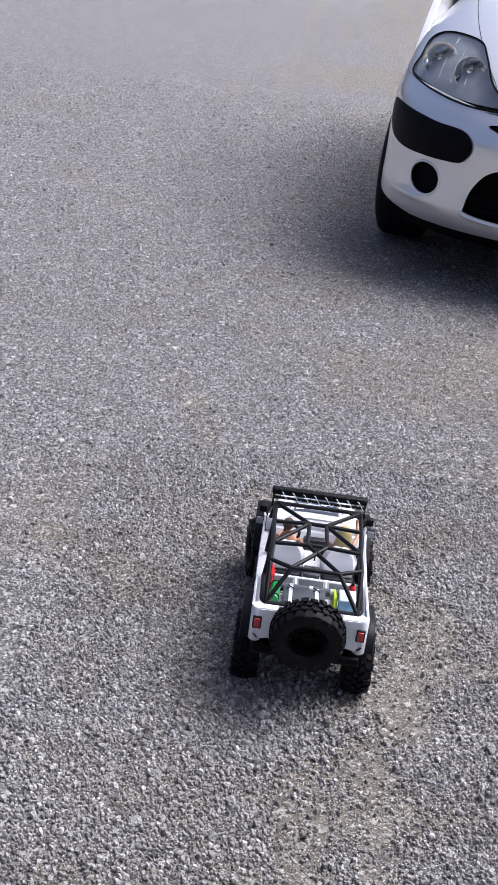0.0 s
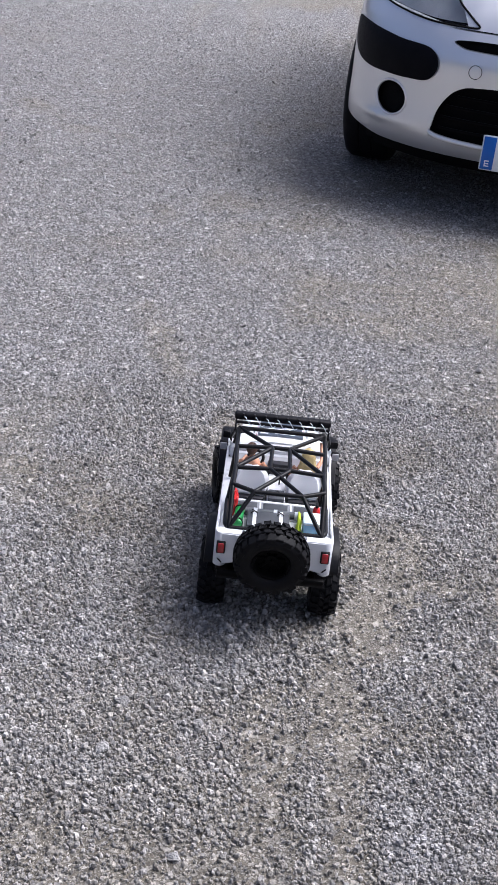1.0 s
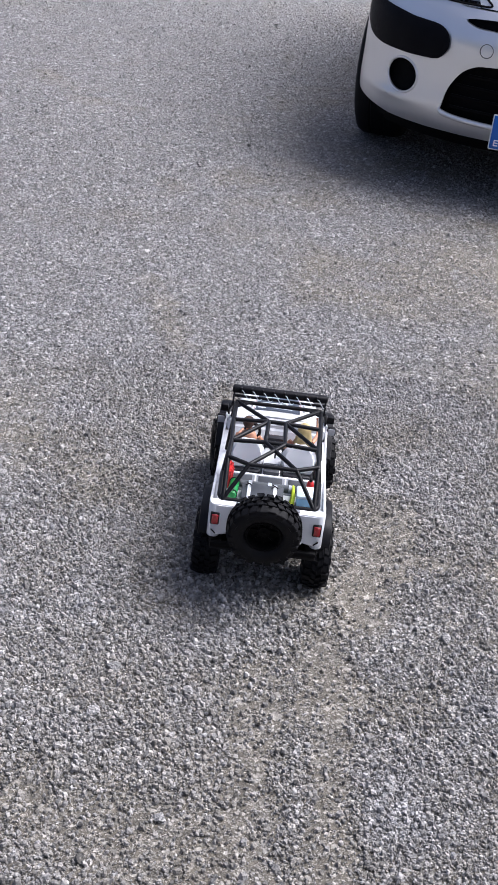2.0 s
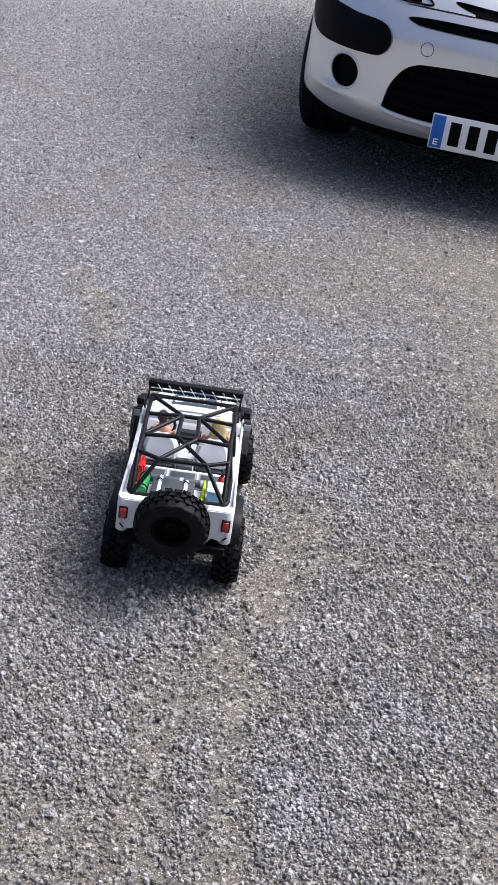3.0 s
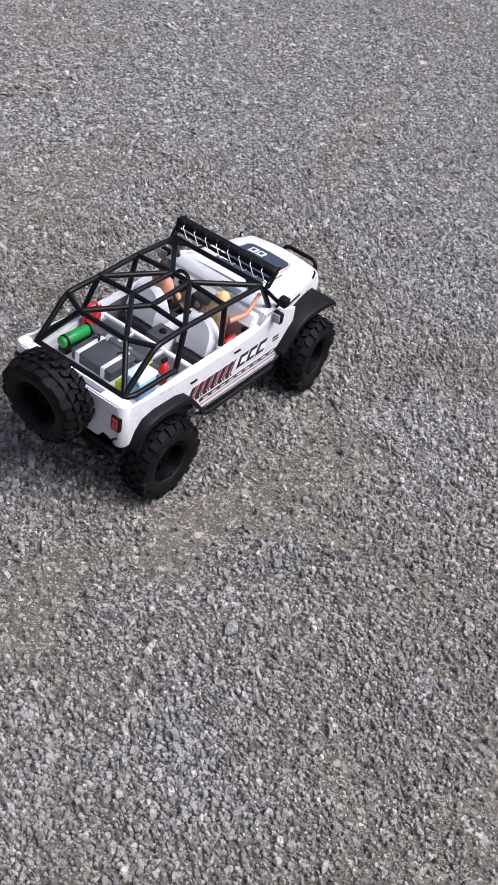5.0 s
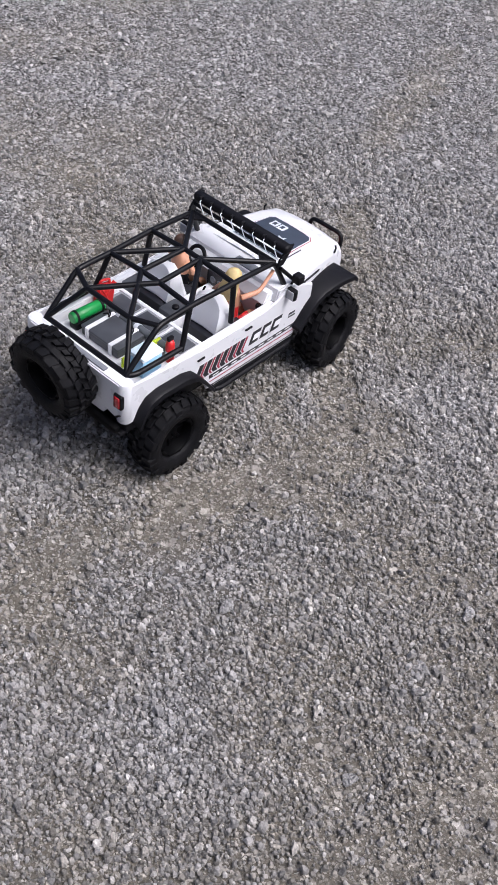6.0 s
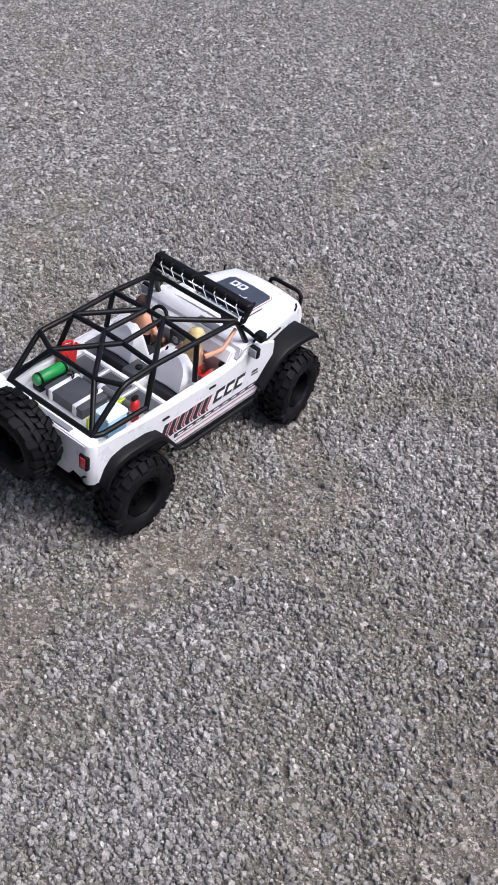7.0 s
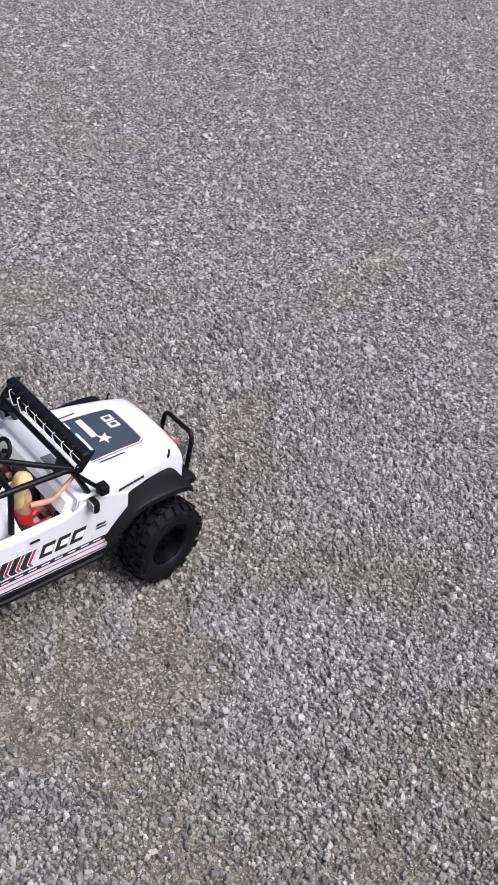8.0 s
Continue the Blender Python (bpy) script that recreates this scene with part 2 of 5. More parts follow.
    bp = n.new("ShaderNodeBump")
    bp.inputs["Strength"].default_value, bp.inputs["Distance"].default_value = 0.8, 0.003
    l.new(height, bp.inputs["Height"])
    bp2 = n.new("ShaderNodeBump")
    bp2.inputs["Strength"].default_value, bp2.inputs["Distance"].default_value = 0.7, 0.008
    l.new(noise_(90, 8.0, 0.75), bp2.inputs["Height"])
    l.new(bp.outputs[0], bp2.inputs["Normal"])
    l.new(bp2.outputs[0], b.inputs["Normal"])
    return m


STONE_GREYS = [(0.0, (0.170, 0.168, 0.172)), (0.35, (0.275, 0.272, 0.275)), (0.75, (0.385, 0.380, 0.381)), (0.95, (0.465, 0.458, 0.457)), (1.0, (0.545, 0.537, 0.530))]
STONE_TANS = [(0.0, (0.128, 0.119, 0.103)), (0.35, (0.210, 0.195, 0.170)), (0.75, (0.305, 0.283, 0.248)), (0.95, (0.390, 0.366, 0.326)), (1.0, (0.475, 0.450, 0.406))]


def ground_z(x, y):
    """Gentle unevenness of the yard."""
    return -0.004 + 0.003 * noise.noise((x * 2.3, y * 2.3, 0.0)) * (abs(x) + abs(y) < 8)


RUTS = [(0.012, -0.27, 0.036, -0.75, 0.030), (0.118, -0.18, 0.138, -0.75, 0.032), (-0.115, 0.66, 0.150, 0.265, 0.034), (0.150, 0.265, 0.290, 0.085, 0.026),
        (0.105, 0.20, 0.250, 0.045, 0.026), (0.165, -0.04, 0.26, 0.26, 0.05), (-0.38, 1.27, -0.24, 0.88, 0.05)]      # worn wheel marks


def silt_at(x, y):
    """0 on loose grey stone, 1 where worn earth shows."""
    v = 0.9 * noise.noise((x * 1.5, y * 1.5, 7.0)) + 0.72 * noise.noise((x * 5.0, y * 5.0, 3.0)) + 0.36 * noise.noise((x * 13.0, y * 13.0, 5.0)) + 0.52 * min(max(x, -1), 1) - 0.30 * min(max(y - 0.4, -1), 1)
    v += 1.2 * math.exp(-((x - 0.35) / 0.5) ** 2 - ((y - 8.2) / 0.6) ** 2)      # damp patch near the car
    v += 0.42 * math.exp(-((x - 0.50) / 0.40) ** 2 - ((y - 0.95) / 0.85) ** 2)      # tan worn strip beside the track
    v += 0.34 * math.exp(-((x + 0.10) / 0.26) ** 2 - ((y + 0.62) / 0.20) ** 2)
    for ax, ay, bx, by, half in RUTS:
        dx, dy = bx - ax, by - ay
        t = min(1.0, max(0.0, ((x - ax) * dx + (y - ay) * dy) / (dx * dx + dy * dy)))
        d = math.hypot(x - ax - t * dx, y - ay - t * dy) + 0.022 * noise.noise((x * 16.0, y * 16.0, 2.0))
        v += 0.85 * math.exp(-(d / half) ** 4)
    return min(1.0, max(0.0, 0.48 + 0.85 * v))


M_GROUND = gravel_material("gravel_ground", False)
M_STONE = gravel_material("crushed_stone", True)


def ground_sheet():
    ticks = [-400, -150, -60, -25, -12, -6, -3.5] + [round(-2 + 0.04 * i, 3) for i in range(151)] + [4.5, 5, 6, 7, 7.5, 8, 8.5, 9, 10, 12, 16, 30, 70, 160, 400]
    bm = bmesh.new()
    lay = bm.verts.layers.float.new("silt")
    grid = []
    for y in ticks:
        row = []
        for x in ticks:
            v = bm.verts.new((x, y, ground_z(x, y)))
            v[lay] = silt_at(x, y)
            row.append(v)
        grid.append(row)
    for i in range(len(ticks) - 1):
        for j in range(len(ticks) - 1):
            bm.faces.new((grid[i][j], grid[i][j + 1], grid[i + 1][j + 1], grid[i + 1][j]))
    return tagged(part("ground", bm, M_GROUND, smooth=80), "grey-tan compacted gravel yard scattered with loose stones", "ground", kind="structure")


ground = ground_sheet()


def within(poly, x, y):
    """Which of the points lie inside a plan outline."""
    hit = np.zeros(len(x), dtype=bool)
    for (x0, y0), (x1, y1) in zip(poly, poly[1:] + poly[:1]):
        if y0 != y1:
            hit ^= ((y0 > y) != (y1 > y)) & (x < (x1 - x0) * (y - y0) / (y1 - y0) + x0)
    return hit


def stone_field(count, poly, size, sink, seed, bare, inner=0.0, outer=99.0, plain=False, spread=0.38, edge=0.22, gap=None):
    """Loose angular stones as one mesh, fading in past inner and out before outer metres from the toy."""
    rng = np.random.default_rng(seed)
    xs, ys = [p[0] for p in poly], [p[1] for p in poly]
    px_ = rng.uniform(min(xs), max(xs), count * 4)
    py_ = rng.uniform(min(ys), max(ys), count * 4)
    d = np.hypot(px_ - 0.2, py_ + 0.1)
    fade = np.clip((d - inner) / 0.35 + 0.001, 0, 1) * np.clip((outer - d) / (0.35 if outer < 2 else 2.5), 0, 1)
    edge = edge * (inner > 0 or edge < 0.2)
    ok = within(poly, px_ + rng.normal(0, 1, count * 4) * edge, py_ + rng.normal(0, 1, count * 4) * edge) & (rng.uniform(0, 1, count * 4) < fade)
    if gap:
        ok &= ~within(gap, px_ + rng.normal(0, 1, count * 4) * 0.07, py_ + rng.normal(0, 1, count * 4) * 0.07)
    px_, py_ = px_[ok][:count], py_[ok][:count]
    silt = np.array([silt_at(a, b) for a, b in zip(px_, py_)])
    keep = silt + rng.normal(0, 0.16, len(px_)) < bare
    px_, py_, silt = px_[keep], py_[keep], silt[keep]
    count = len(px_)
    s = size * np.exp(np.clip(rng.normal(0, spread, count), -0.85, 1.0))
    ring = np.arange(5) * 2 * math.pi / 5
    if plain:      # low lumps pressed into the earth
        base = np.concatenate([[[0, 0, 0.46]], np.stack([0.54 * np.cos(ring), 0.54 * np.sin(ring), 0 * ring - 0.02], 1)])
        jitter = 0.15
    else:      # crushed blocks: a flat worn top over steep sides
        upper = np.stack([0.36 * np.cos(ring), 0.36 * np.sin(ring), 0 * ring + 0.34], 1)
        lower = np.stack([0.54 * np.cos(ring + 0.3), 0.54 * np.sin(ring + 0.3), 0 * ring - 0.20], 1)
        base = np.concatenate([upper, lower])
        jitter = 0.115
    nv = len(base)
    v = base[None] * (rng.uniform(0.74, 1.2, (count, 1, 3)) * np.array([1, 1, 1.0])) + rng.uniform(-1, 1, (count, nv, 3)) * jitter * np.array([1, 1, 0.75])
    a, tx, ty = rng.uniform(0, 6.283, count), rng.normal(0, 0.3, count), rng.normal(0, 0.3, count)
    ca, sa = np.cos(a)[:, None], np.sin(a)[:, None]
    x, y, z = v[..., 0], v[..., 1], v[..., 2]
    z2 = z + tx[:, None] * x + ty[:, None] * y
    lift = s * (0.30 - sink + rng.uniform(-0.32, 0.34, count)) + np.array([ground_z(p, q) for p, q in zip(px_, py_)])
    out = np.stack([(ca * x - sa * y) * s[:, None] + px_[:, None], (sa * x + ca * y) * s[:, None] + py_[:, None], z2 * s[:, None] + lift[:, None]], -1).reshape(-1, 3)
    if plain:
        tris = [[0, 1 + k, 1 + (k + 1) % 5] for k in range(5)]
    else:
        tris = [[0, 1, 2], [0, 2, 3], [0, 3, 4]] + [[k, 5 + k, (k + 1) % 5] for k in range(5)] + [[(k + 1) % 5, 5 + k, 5 + (k + 1) % 5] for k in range(5)]
    idx = (np.array(tris)[None] + nv * np.arange(count)[:, None, None]).reshape(-1)
    me = bpy.data.meshes.new("gravel")
    me.vertices.add(len(out))
    me.vertices.foreach_set("co", out.astype(np.float32).ravel())
    me.loops.add(len(idx))
    me.loops.foreach_set("vertex_index", idx.astype(np.int32))
    me.polygons.add(len(idx) // 3)
    me.polygons.foreach_set("loop_start", np.arange(0, len(idx), 3, dtype=np.int32))
    me.polygons.foreach_set("use_smooth", np.zeros(len(idx) // 3, dtype=bool))
    me.update(calc_edges=True)
    at = me.attributes.new("silt", 'FLOAT', 'POINT')
    at.data.foreach_set("value", np.repeat(silt, nv).astype(np.float32))
    me.materials.append(M_STONE)
    return tagged(new("gravel", me), "loose grey and tan crushed gravel lying on the ground", "gravel", kind="stuff")


YARD_CLOSE = [(-0.34, -0.72), (0.44, -0.72), (0.74, -0.28), (0.66, 0.50), (0.36, 0.85), (-0.36, 0.70), (-0.45, 0.2)]
YARD_NEAR = [(-0.45, -0.85), (0.60, -0.85), (0.95, -0.20), (0.85, 1.15), (-1.0, 1.15), (-0.85, 0.3)]
YARD_MID = [(-0.35, -0.5), (0.9, -0.5), (0.95, 3.0), (-1.6, 3.4), (-2.0, 1.2), (-1.1, 0.3)]
YARD_FAR = [(-2.0, 1.2), (1.2, 1.8), (1.6, 6.5), (-2.6, 6.5)]
stone_field(176000, YARD_CLOSE, 0.0039, -0.12, 3, 0.84, spread=0.34, edge=0.15)
stone_field(130000, YARD_MID, 0.0044, 0.12, 4, 0.92, inner=0.45, outer=4.0, plain=True, gap=YARD_CLOSE)
stone_field(40000, YARD_FAR, 0.0068, 0.15, 6, 0.95, inner=2.0, outer=8.0, plain=True)
stone_field(1700, YARD_NEAR, 0.0074, 0.18, 5, 1.2, outer=1.9, spread=0.3)

# ---- the toy buggy ----
WB, TR, HZ = 0.313, 0.0905, 0.056          # wheelbase, half track, hub height
buggy = thing("toy_off_roader", 0, WB / 2, 0, "white radio-controlled toy off-roader with black tube cage", "toy car")


def tyre_mesh():
    half = [(0.0305, 0.0145), (0.0318, 0.0182), (0.0350, 0.0212), (0.0410, 0.0232), (0.0470, 0.0235), (0.0516, 0.0222), (0.0552, 0.0190), (0.0568, 0.0120), (0.0571, 0.0)]
    prof = half + [(r, -x) for r, x in half[-2::-1]]
    carcass = finish(lathe(prof + [(0.0285, -0.014), (0.0285, 0.014), half[0]], 56))
    bm = bmesh.new()
    count = 23
    rng = random.Random(5)
    for k in range(count):
        a0 = 2 * math.pi * k / count
        for side in (1, -1):
            a = a0 + (0.5 * 2 * math.pi / count if side < 0 else 0)
            # shoulder lug, alternately long and short
            deep, skew = 0.0022 * (k % 2), rng.uniform(-0.02, 0.02)
            lug = bmesh.new()
            bmesh.ops.create_cube(lug, size=1)
            for v in lug.verts:
                o, u, w = v.co.x > 0, v.co.y, v.co.z > 0
                x = (0.0226 - deep if o else 0.0102) if w else (0.0234 - deep if o else 0.0098)
                r = (0.0572 if o else 0.0604) if w else (0.0490 if o else 0.0530)
                ang = u * (0.172 if o else 0.140) * (1.0 if w else 1.12) + (0.03 if o else -0.02) + skew * (1 if o else -1)
                v.co = (x * side, r * math.cos(a + ang), r * math.sin(a + ang))
            bmesh.ops.bevel(lug, geom=lug.edges[:], offset=0.0009, segments=1, affect='EDGES')
            join(bm, lug)
            # middle lug
            lug = bmesh.new()
            bmesh.ops.create_cube(lug, size=1)
            for v in lug.verts:
                o, u, w = v.co.x > 0, v.co.y, v.co.z > 0
                x = 0.0084 + skew * 0.03 if o else 0.0010
                r = 0.0610 if w else 0.0530
                ang = u * (0.178 if o else 0.126) * (1.0 if w else 1.12) + (0.0 if o else 0.06) + 0.09 - skew
                v.co = (x * side, r * math.cos(a + ang), r * math.sin(a + ang))
            bmesh.ops.bevel(lug, geom=lug.edges[:], offset=0.0009, segments=1, affect='EDGES')
            join(bm, lug)
    return carcass, finish(bm)


def rim_mesh():
    bm = lathe([(0.0345, 0.0150), (0.0335, 0.0175), (0.0300, 0.0178), (0.0285, 0.0150), (0.0275, 0.0020), (0.0120, 0.0005), (0.0110, 0.0065), (0.0060, 0.0075), (0.0, 0.0075)], 40)
    join(bm, lathe([(0.0335, -0.0160), (0.0300, -0.0165), (0.0285, -0.005), (0.0, -0.005)], 40))
    for k in range(8):
        a = 2 * math.pi * k / 8
        s = box(-0.003, 0.0040, 0.010, 0.0285, -0.0028, 0.0028, 0.0008, 1)
        join(bm, turn(s, Matrix.Rotation(a, 4, 'X')))
        bolt = lathe([(0.0, 0.0196), (0.0016, 0.0196), (0.0016, 0.0170)], 6)
        join(bm, turn(bolt, Matrix.Rotation(a + 0.2, 4, 'X') @ Matrix.Translation((0, 0.0318, 0))))
    hub = lathe([(0.0, 0.0110), (0.0035, 0.0110), (0.0035, 0.0070)], 6)
    return join(bm, hub)


def make_wheel(name, m, label=""):
    w = new(name)
    w.empty_display_size = 0.03
    w.parent = buggy
    w.matrix_parent_inverse = buggy.matrix_world.inverted()
    w.matrix_basis = m
    if label:
        w["label"] = label
    if not WHEEL_DATA:
        carcass, lugs = tyre_mesh()
        rim = turn(rim_mesh(), Matrix.Diagonal((1, 0.9, 0.9, 1)))
        for nm, bm, mt in (("tyre", carcass, M_RUBBER), ("tread", lugs, M_RUBBER), ("rim", rim, M_RIM)):
            first = part(nm, turn(bm, Matrix.Diagonal((0.92, 0.926, 0.926, 1))), mt, smooth=30)
            WHEEL_DATA[nm] = first.data
            bpy.data.objects.remove(first)
    for nm, data in list(WHEEL_DATA.items()):
        p_ = new(nm, data)
        if nm == "tread":
            tagged(p_, "moulded rubber tread blocks", kind="stuff")
        p_.parent = w
    return w


WHEEL_DATA, CAR_WHEEL = {}, {}
STEER = 9
make_wheel("wheel", pose(TR, -0.002, HZ))
make_wheel("wheel", pose(-TR, -0.002, HZ, 40, 0, 180))
make_wheel("wheel", pose(TR, WB, HZ, 15, 0, STEER))
make_wheel("wheel", pose(-TR, WB, HZ, 70, 0, 180 + STEER))
make_wheel("spare_wheel", pose(-0.002, -0.110, 0.158, 0, 8, -90) @ Matrix.Diagonal((1.05, 1.02, 1.02, 1)), "black chunky spare wheel on the tailgate")


def jp(name, bm, material, label="", parent=None, smooth=40):
    return part(name, bm, material, parent or buggy, label, smooth)


# running gear
for y in (0.0, WB):
    jp("axle", sweep([(-0.080, y, HZ), (-0.02, y, HZ), (0.02, y, HZ), (0.080, y, HZ)], [0.008, 0.008, 0.008, 0.008], 12), M_BLACK)
    jp("differential", turn(lathe([(0.0, 0.016), (0.010, 0.014), (0.015, 0.006), (0.015, -0.006), (0.010, -0.014), (0.0, -0.016)], 16, 'Y'), pose(0.012, y, HZ)), M_BLACK)
for sx in (-1, 1):
    jp("frame_rail", box(sx * 0.034 - 0.004, sx * 0.034 + 0.004, -0.075, 0.385, 0.074, 0.092, 0.001), M_BLACK)
    for y in (0.0, WB):
        jp("shock", sweep([(sx * 0.055, y - 0.012, 0.062), (sx * 0.048, y - 0.006, 0.09), (sx * 0.045, y, 0.125)], [0.005, 0.007, 0.004], 10), M_BLACK)
jp("skid_plate", box(-0.034, 0.034, 0.08, 0.26, 0.068, 0.084, 0.004), M_BLACK)

# body
SIDE = [(-0.070, 0.174), (-0.070, 0.150), (-0.070, 0.114), (-0.066, 0.113), (-0.058, 0.128), (-0.047, 0.139), (-0.028, 0.143), (0.012, 0.142), (0.030, 0.136), (0.044, 0.122), (0.054, 0.109), (0.064, 0.088),
        (0.150, 0.0865), (0.232, 0.086), (0.238, 0.110), (0.250, 0.124), (0.262, 0.135), (0.262, 0.160), (0.225, 0.174), (0.203, 0.174), (0.190, 0.166), (0.165, 0.1615), (0.115, 0.161), (0.060, 0.162), (0.0, 0.167), (-0.045, 0.171)]
for sx in (-1, 1):
    bm = prism(SIDE, 0.004, 'X', 0.087, 0.0012)
    if sx < 0:
        mirrored(bm)
    jp("side_panel", bm, M_WHITE)
    # top rim that curls inwards
    bm = prism([(0.087, -0.075), (0.087, 0.190), (0.078, 0.190), (0.078, -0.068)] if sx > 0 else [(-0.087, -0.075), (-0.078, -0.068), (-0.078, 0.190), (-0.087, 0.190)], 0.003, 'Z', 0.158, 0.001)
    jp("side_rim", bm, M_WHITE)
rear = prism([(-0.0812, 0.174), (-0.0812, 0.117), (-0.060, 0.122), (-0.052, 0.112), (0.052, 0.112), (0.060, 0.122), (0.0812, 0.117), (0.0812, 0.174)], 0.005, 'Y', -0.0800, 0.0016)
jp("rear_panel", rear, M_WHITE)
for sx in (-1, 1):
    jp("rear_corner", turn(lathe([(0.0, 0.0), (0.0094, 0.0), (0.0100, 0.001), (0.0100, 0.0570), (0.0085, 0.0600), (0.0, 0.0610)], 32, 'Z'), pose(sx * 0.0810, -0.0700, 0.114)), M_WHITE)
jp("tailgate_top", box(-0.0825, 0.0825, -0.0785, -0.064, 0.1675, 0.1745, 0.0025), M_WHITE)
jp("tailgate_recess", box(-0.050, 0.050, -0.0765, -0.069, 0.1740, 0.1765, 0.001), M_GREY, "grey moulded strip")


def hood_section(y, w, z, drop=0.040, round_=0.014, crown=0.004):
    pts = [(-w, y, z - drop), (-w, y, z - round_)]
    for k in range(1, 5):
        a = k / 4 * math.pi / 2
        pts.append((-w + round_ * (1 - math.cos(a)), y, z - round_ + round_ * math.sin(a)))
    m_ = w - round_
    for k in range(1, 8):
        x = -m_ + 2 * m_ * k / 8
        pts.append((x, y, z + crown * (1 - (x / m_) ** 2)))
    return pts + [(-p[0], p[1], p[2]) for p in pts[5::-1]]


HOOD = [(0.222, 0.083, 0.1765), (0.245, 0.081, 0.1765), (0.285, 0.075, 0.1745), (0.325, 0.068, 0.1705), (0.350, 0.0635, 0.1660), (0.360, 0.0615, 0.1600), (0.365, 0.060, 0.1500)]
bm = loft([hood_section(*h) + [(x * 0.97, y, z - 0.002) for x, y, z in hood_section(*h)[::-1]] for h in HOOD], closed=True)
jp("hood", bm, M_WHITE)
jp("grille", box(-0.058, 0.058, 0.352, 0.364, 0.098, 0.152, 0.003), M_WHITE)
for k in range(7):
    x = -0.027 + 0.009 * k
    jp("grille_slot", box(x - 0.0025, x + 0.0025, 0.3635, 0.3655, 0.112, 0.146, 0.0008), M_BLACK)
for sx in (-1, 1):
    jp("headlight", turn(lathe([(0.0, 0.003), (0.008, 0.002), (0.010, 0.0), (0.010, -0.004)], 20, 'Y'), pose(sx * 0.043, 0.366, 0.132, 0, 0, 180)), M_SILVER)
jp("cowl", prism([(0.192, 0.160), (0.196, 0.177), (0.226, 0.1775), (0.226, 0.160)], 0.172, 'X', -0.086, 0.002), M_WHITE)


def flare(path, x0, x1, lip=0.006):
    """A moulded arch: an outer band with a turned-down lip."""
    secs = []
    for i, (y, z) in enumerate(path):
        secs.append([(x0, y, z + 0.002), (x1 - 0.004, y, z + 0.002), (x1 - 0.001, y, z), (x1, y, z - lip), (x1 - 0.002, y, z - lip), (x1 - 0.004, y, z - 0.003), (x0, y, z - 0.003)])
    return loft(secs, closed=True)


F_FLARE = [(0.229, 0.104), (0.238, 0.114), (0.249, 0.126), (0.261, 0.137), (0.277, 0.1435), (0.300, 0.1450), (0.322, 0.1438), (0.340, 0.1405), (0.348, 0.1340)]
R_FLARE = [(0.065, 0.0970), (0.054, 0.1110), (0.044, 0.1240), (0.030, 0.1385), (0.012, 0.1440), (-0.028, 0.1455), (-0.047, 0.1415), (-0.058, 0.1300), (-0.066, 0.1130)]
for sx in (-1, 1):
    for path, x0 in ((F_FLARE, 0.066), (R_FLARE, 0.089)):
        bm = flare(path, x0, 0.1055)
        jp("wheel_arch", bm if sx > 0 else mirrored(bm), M_BLACK, "matt black moulded wheel arch")
    jp("step_rail", sweep(bend([(sx * 0.082, 0.235, 0.080), (sx * 0.091, 0.226, 0.077), (sx * 0.092, 0.086, 0.077), (sx * 0.084, 0.073, 0.080)], 0.010), 0.0036, 10), M_BLACK)
    jp("rocker_guard", box(min(sx * 0.084, sx * 0.096), max(sx * 0.084, sx * 0.0915), 0.075, 0.232, 0.077, 0.0862, 0.002), M_BLACK)
    jp("inner_arch", box(min(sx * 0.055, sx * 0.062), max(sx * 0.055, sx * 0.062), 0.262, 0.352, 0.095, 0.150, 0.003), M_BLACK)
    # tail lamps
    lamp = jp("tail_light", box(sx * 0.0800 - 0.0070, sx * 0.0800 + 0.0070, -0.0832, -0.0745, 0.1385, 0.1600, 0.002), M_BLACK)
    jp("lens", box(sx * 0.0800 - 0.0050, sx * 0.0800 + 0.0050, -0.0848, -0.082, 0.1408, 0.1577, 0.0015), M_REDLENS, "red lens", lamp)

# inside tub
jp("tub_floor", box(-0.084, 0.084, -0.080, 0.225, 0.092, 0.097, 0.001), M_BLACK)
jp("foot_well", box(-0.0795, 0.0795, 0.0735, 0.192, 0.104, 0.116, 0.001), M_GREY, "grey moulded floor")
jp("cargo_deck", box(-0.078, 0.078, -0.076, 0.072, 0.141, 0.146, 0.001), M_WHITE_MATT)
jp("deck_panel", box(-0.074, 0.074, 0.018, 0.066, 0.1455, 0.1485, 0.001), M_LTGREY)
for sx in (-1, 1):
    jp("inner_wall", box(min(sx * 0.078, sx * 0.0865), max(sx * 0.078, sx * 0.0865), -0.075, 0.0730, 0.141, 0.159, 0.001), M_WHITE_MATT)
    jp("arch_liner", box(min(sx * 0.066, sx * 0.0862), max(sx * 0.066, sx * 0.0862), -0.072, 0.0655, 0.097, 0.1405, 0.002), M_BLACK)
    jp("door_lining", box(min(sx * 0.080, sx * 0.0865), max(sx * 0.080, sx * 0.0865), 0.0735, 0.19, 0.116, 0.157, 0.001), M_GREY)
jp("rear_bench", box(-0.078, 0.078, 0.0665, 0.0725, 0.100, 0.1492, 0.0015), M_WHITE_MATT)


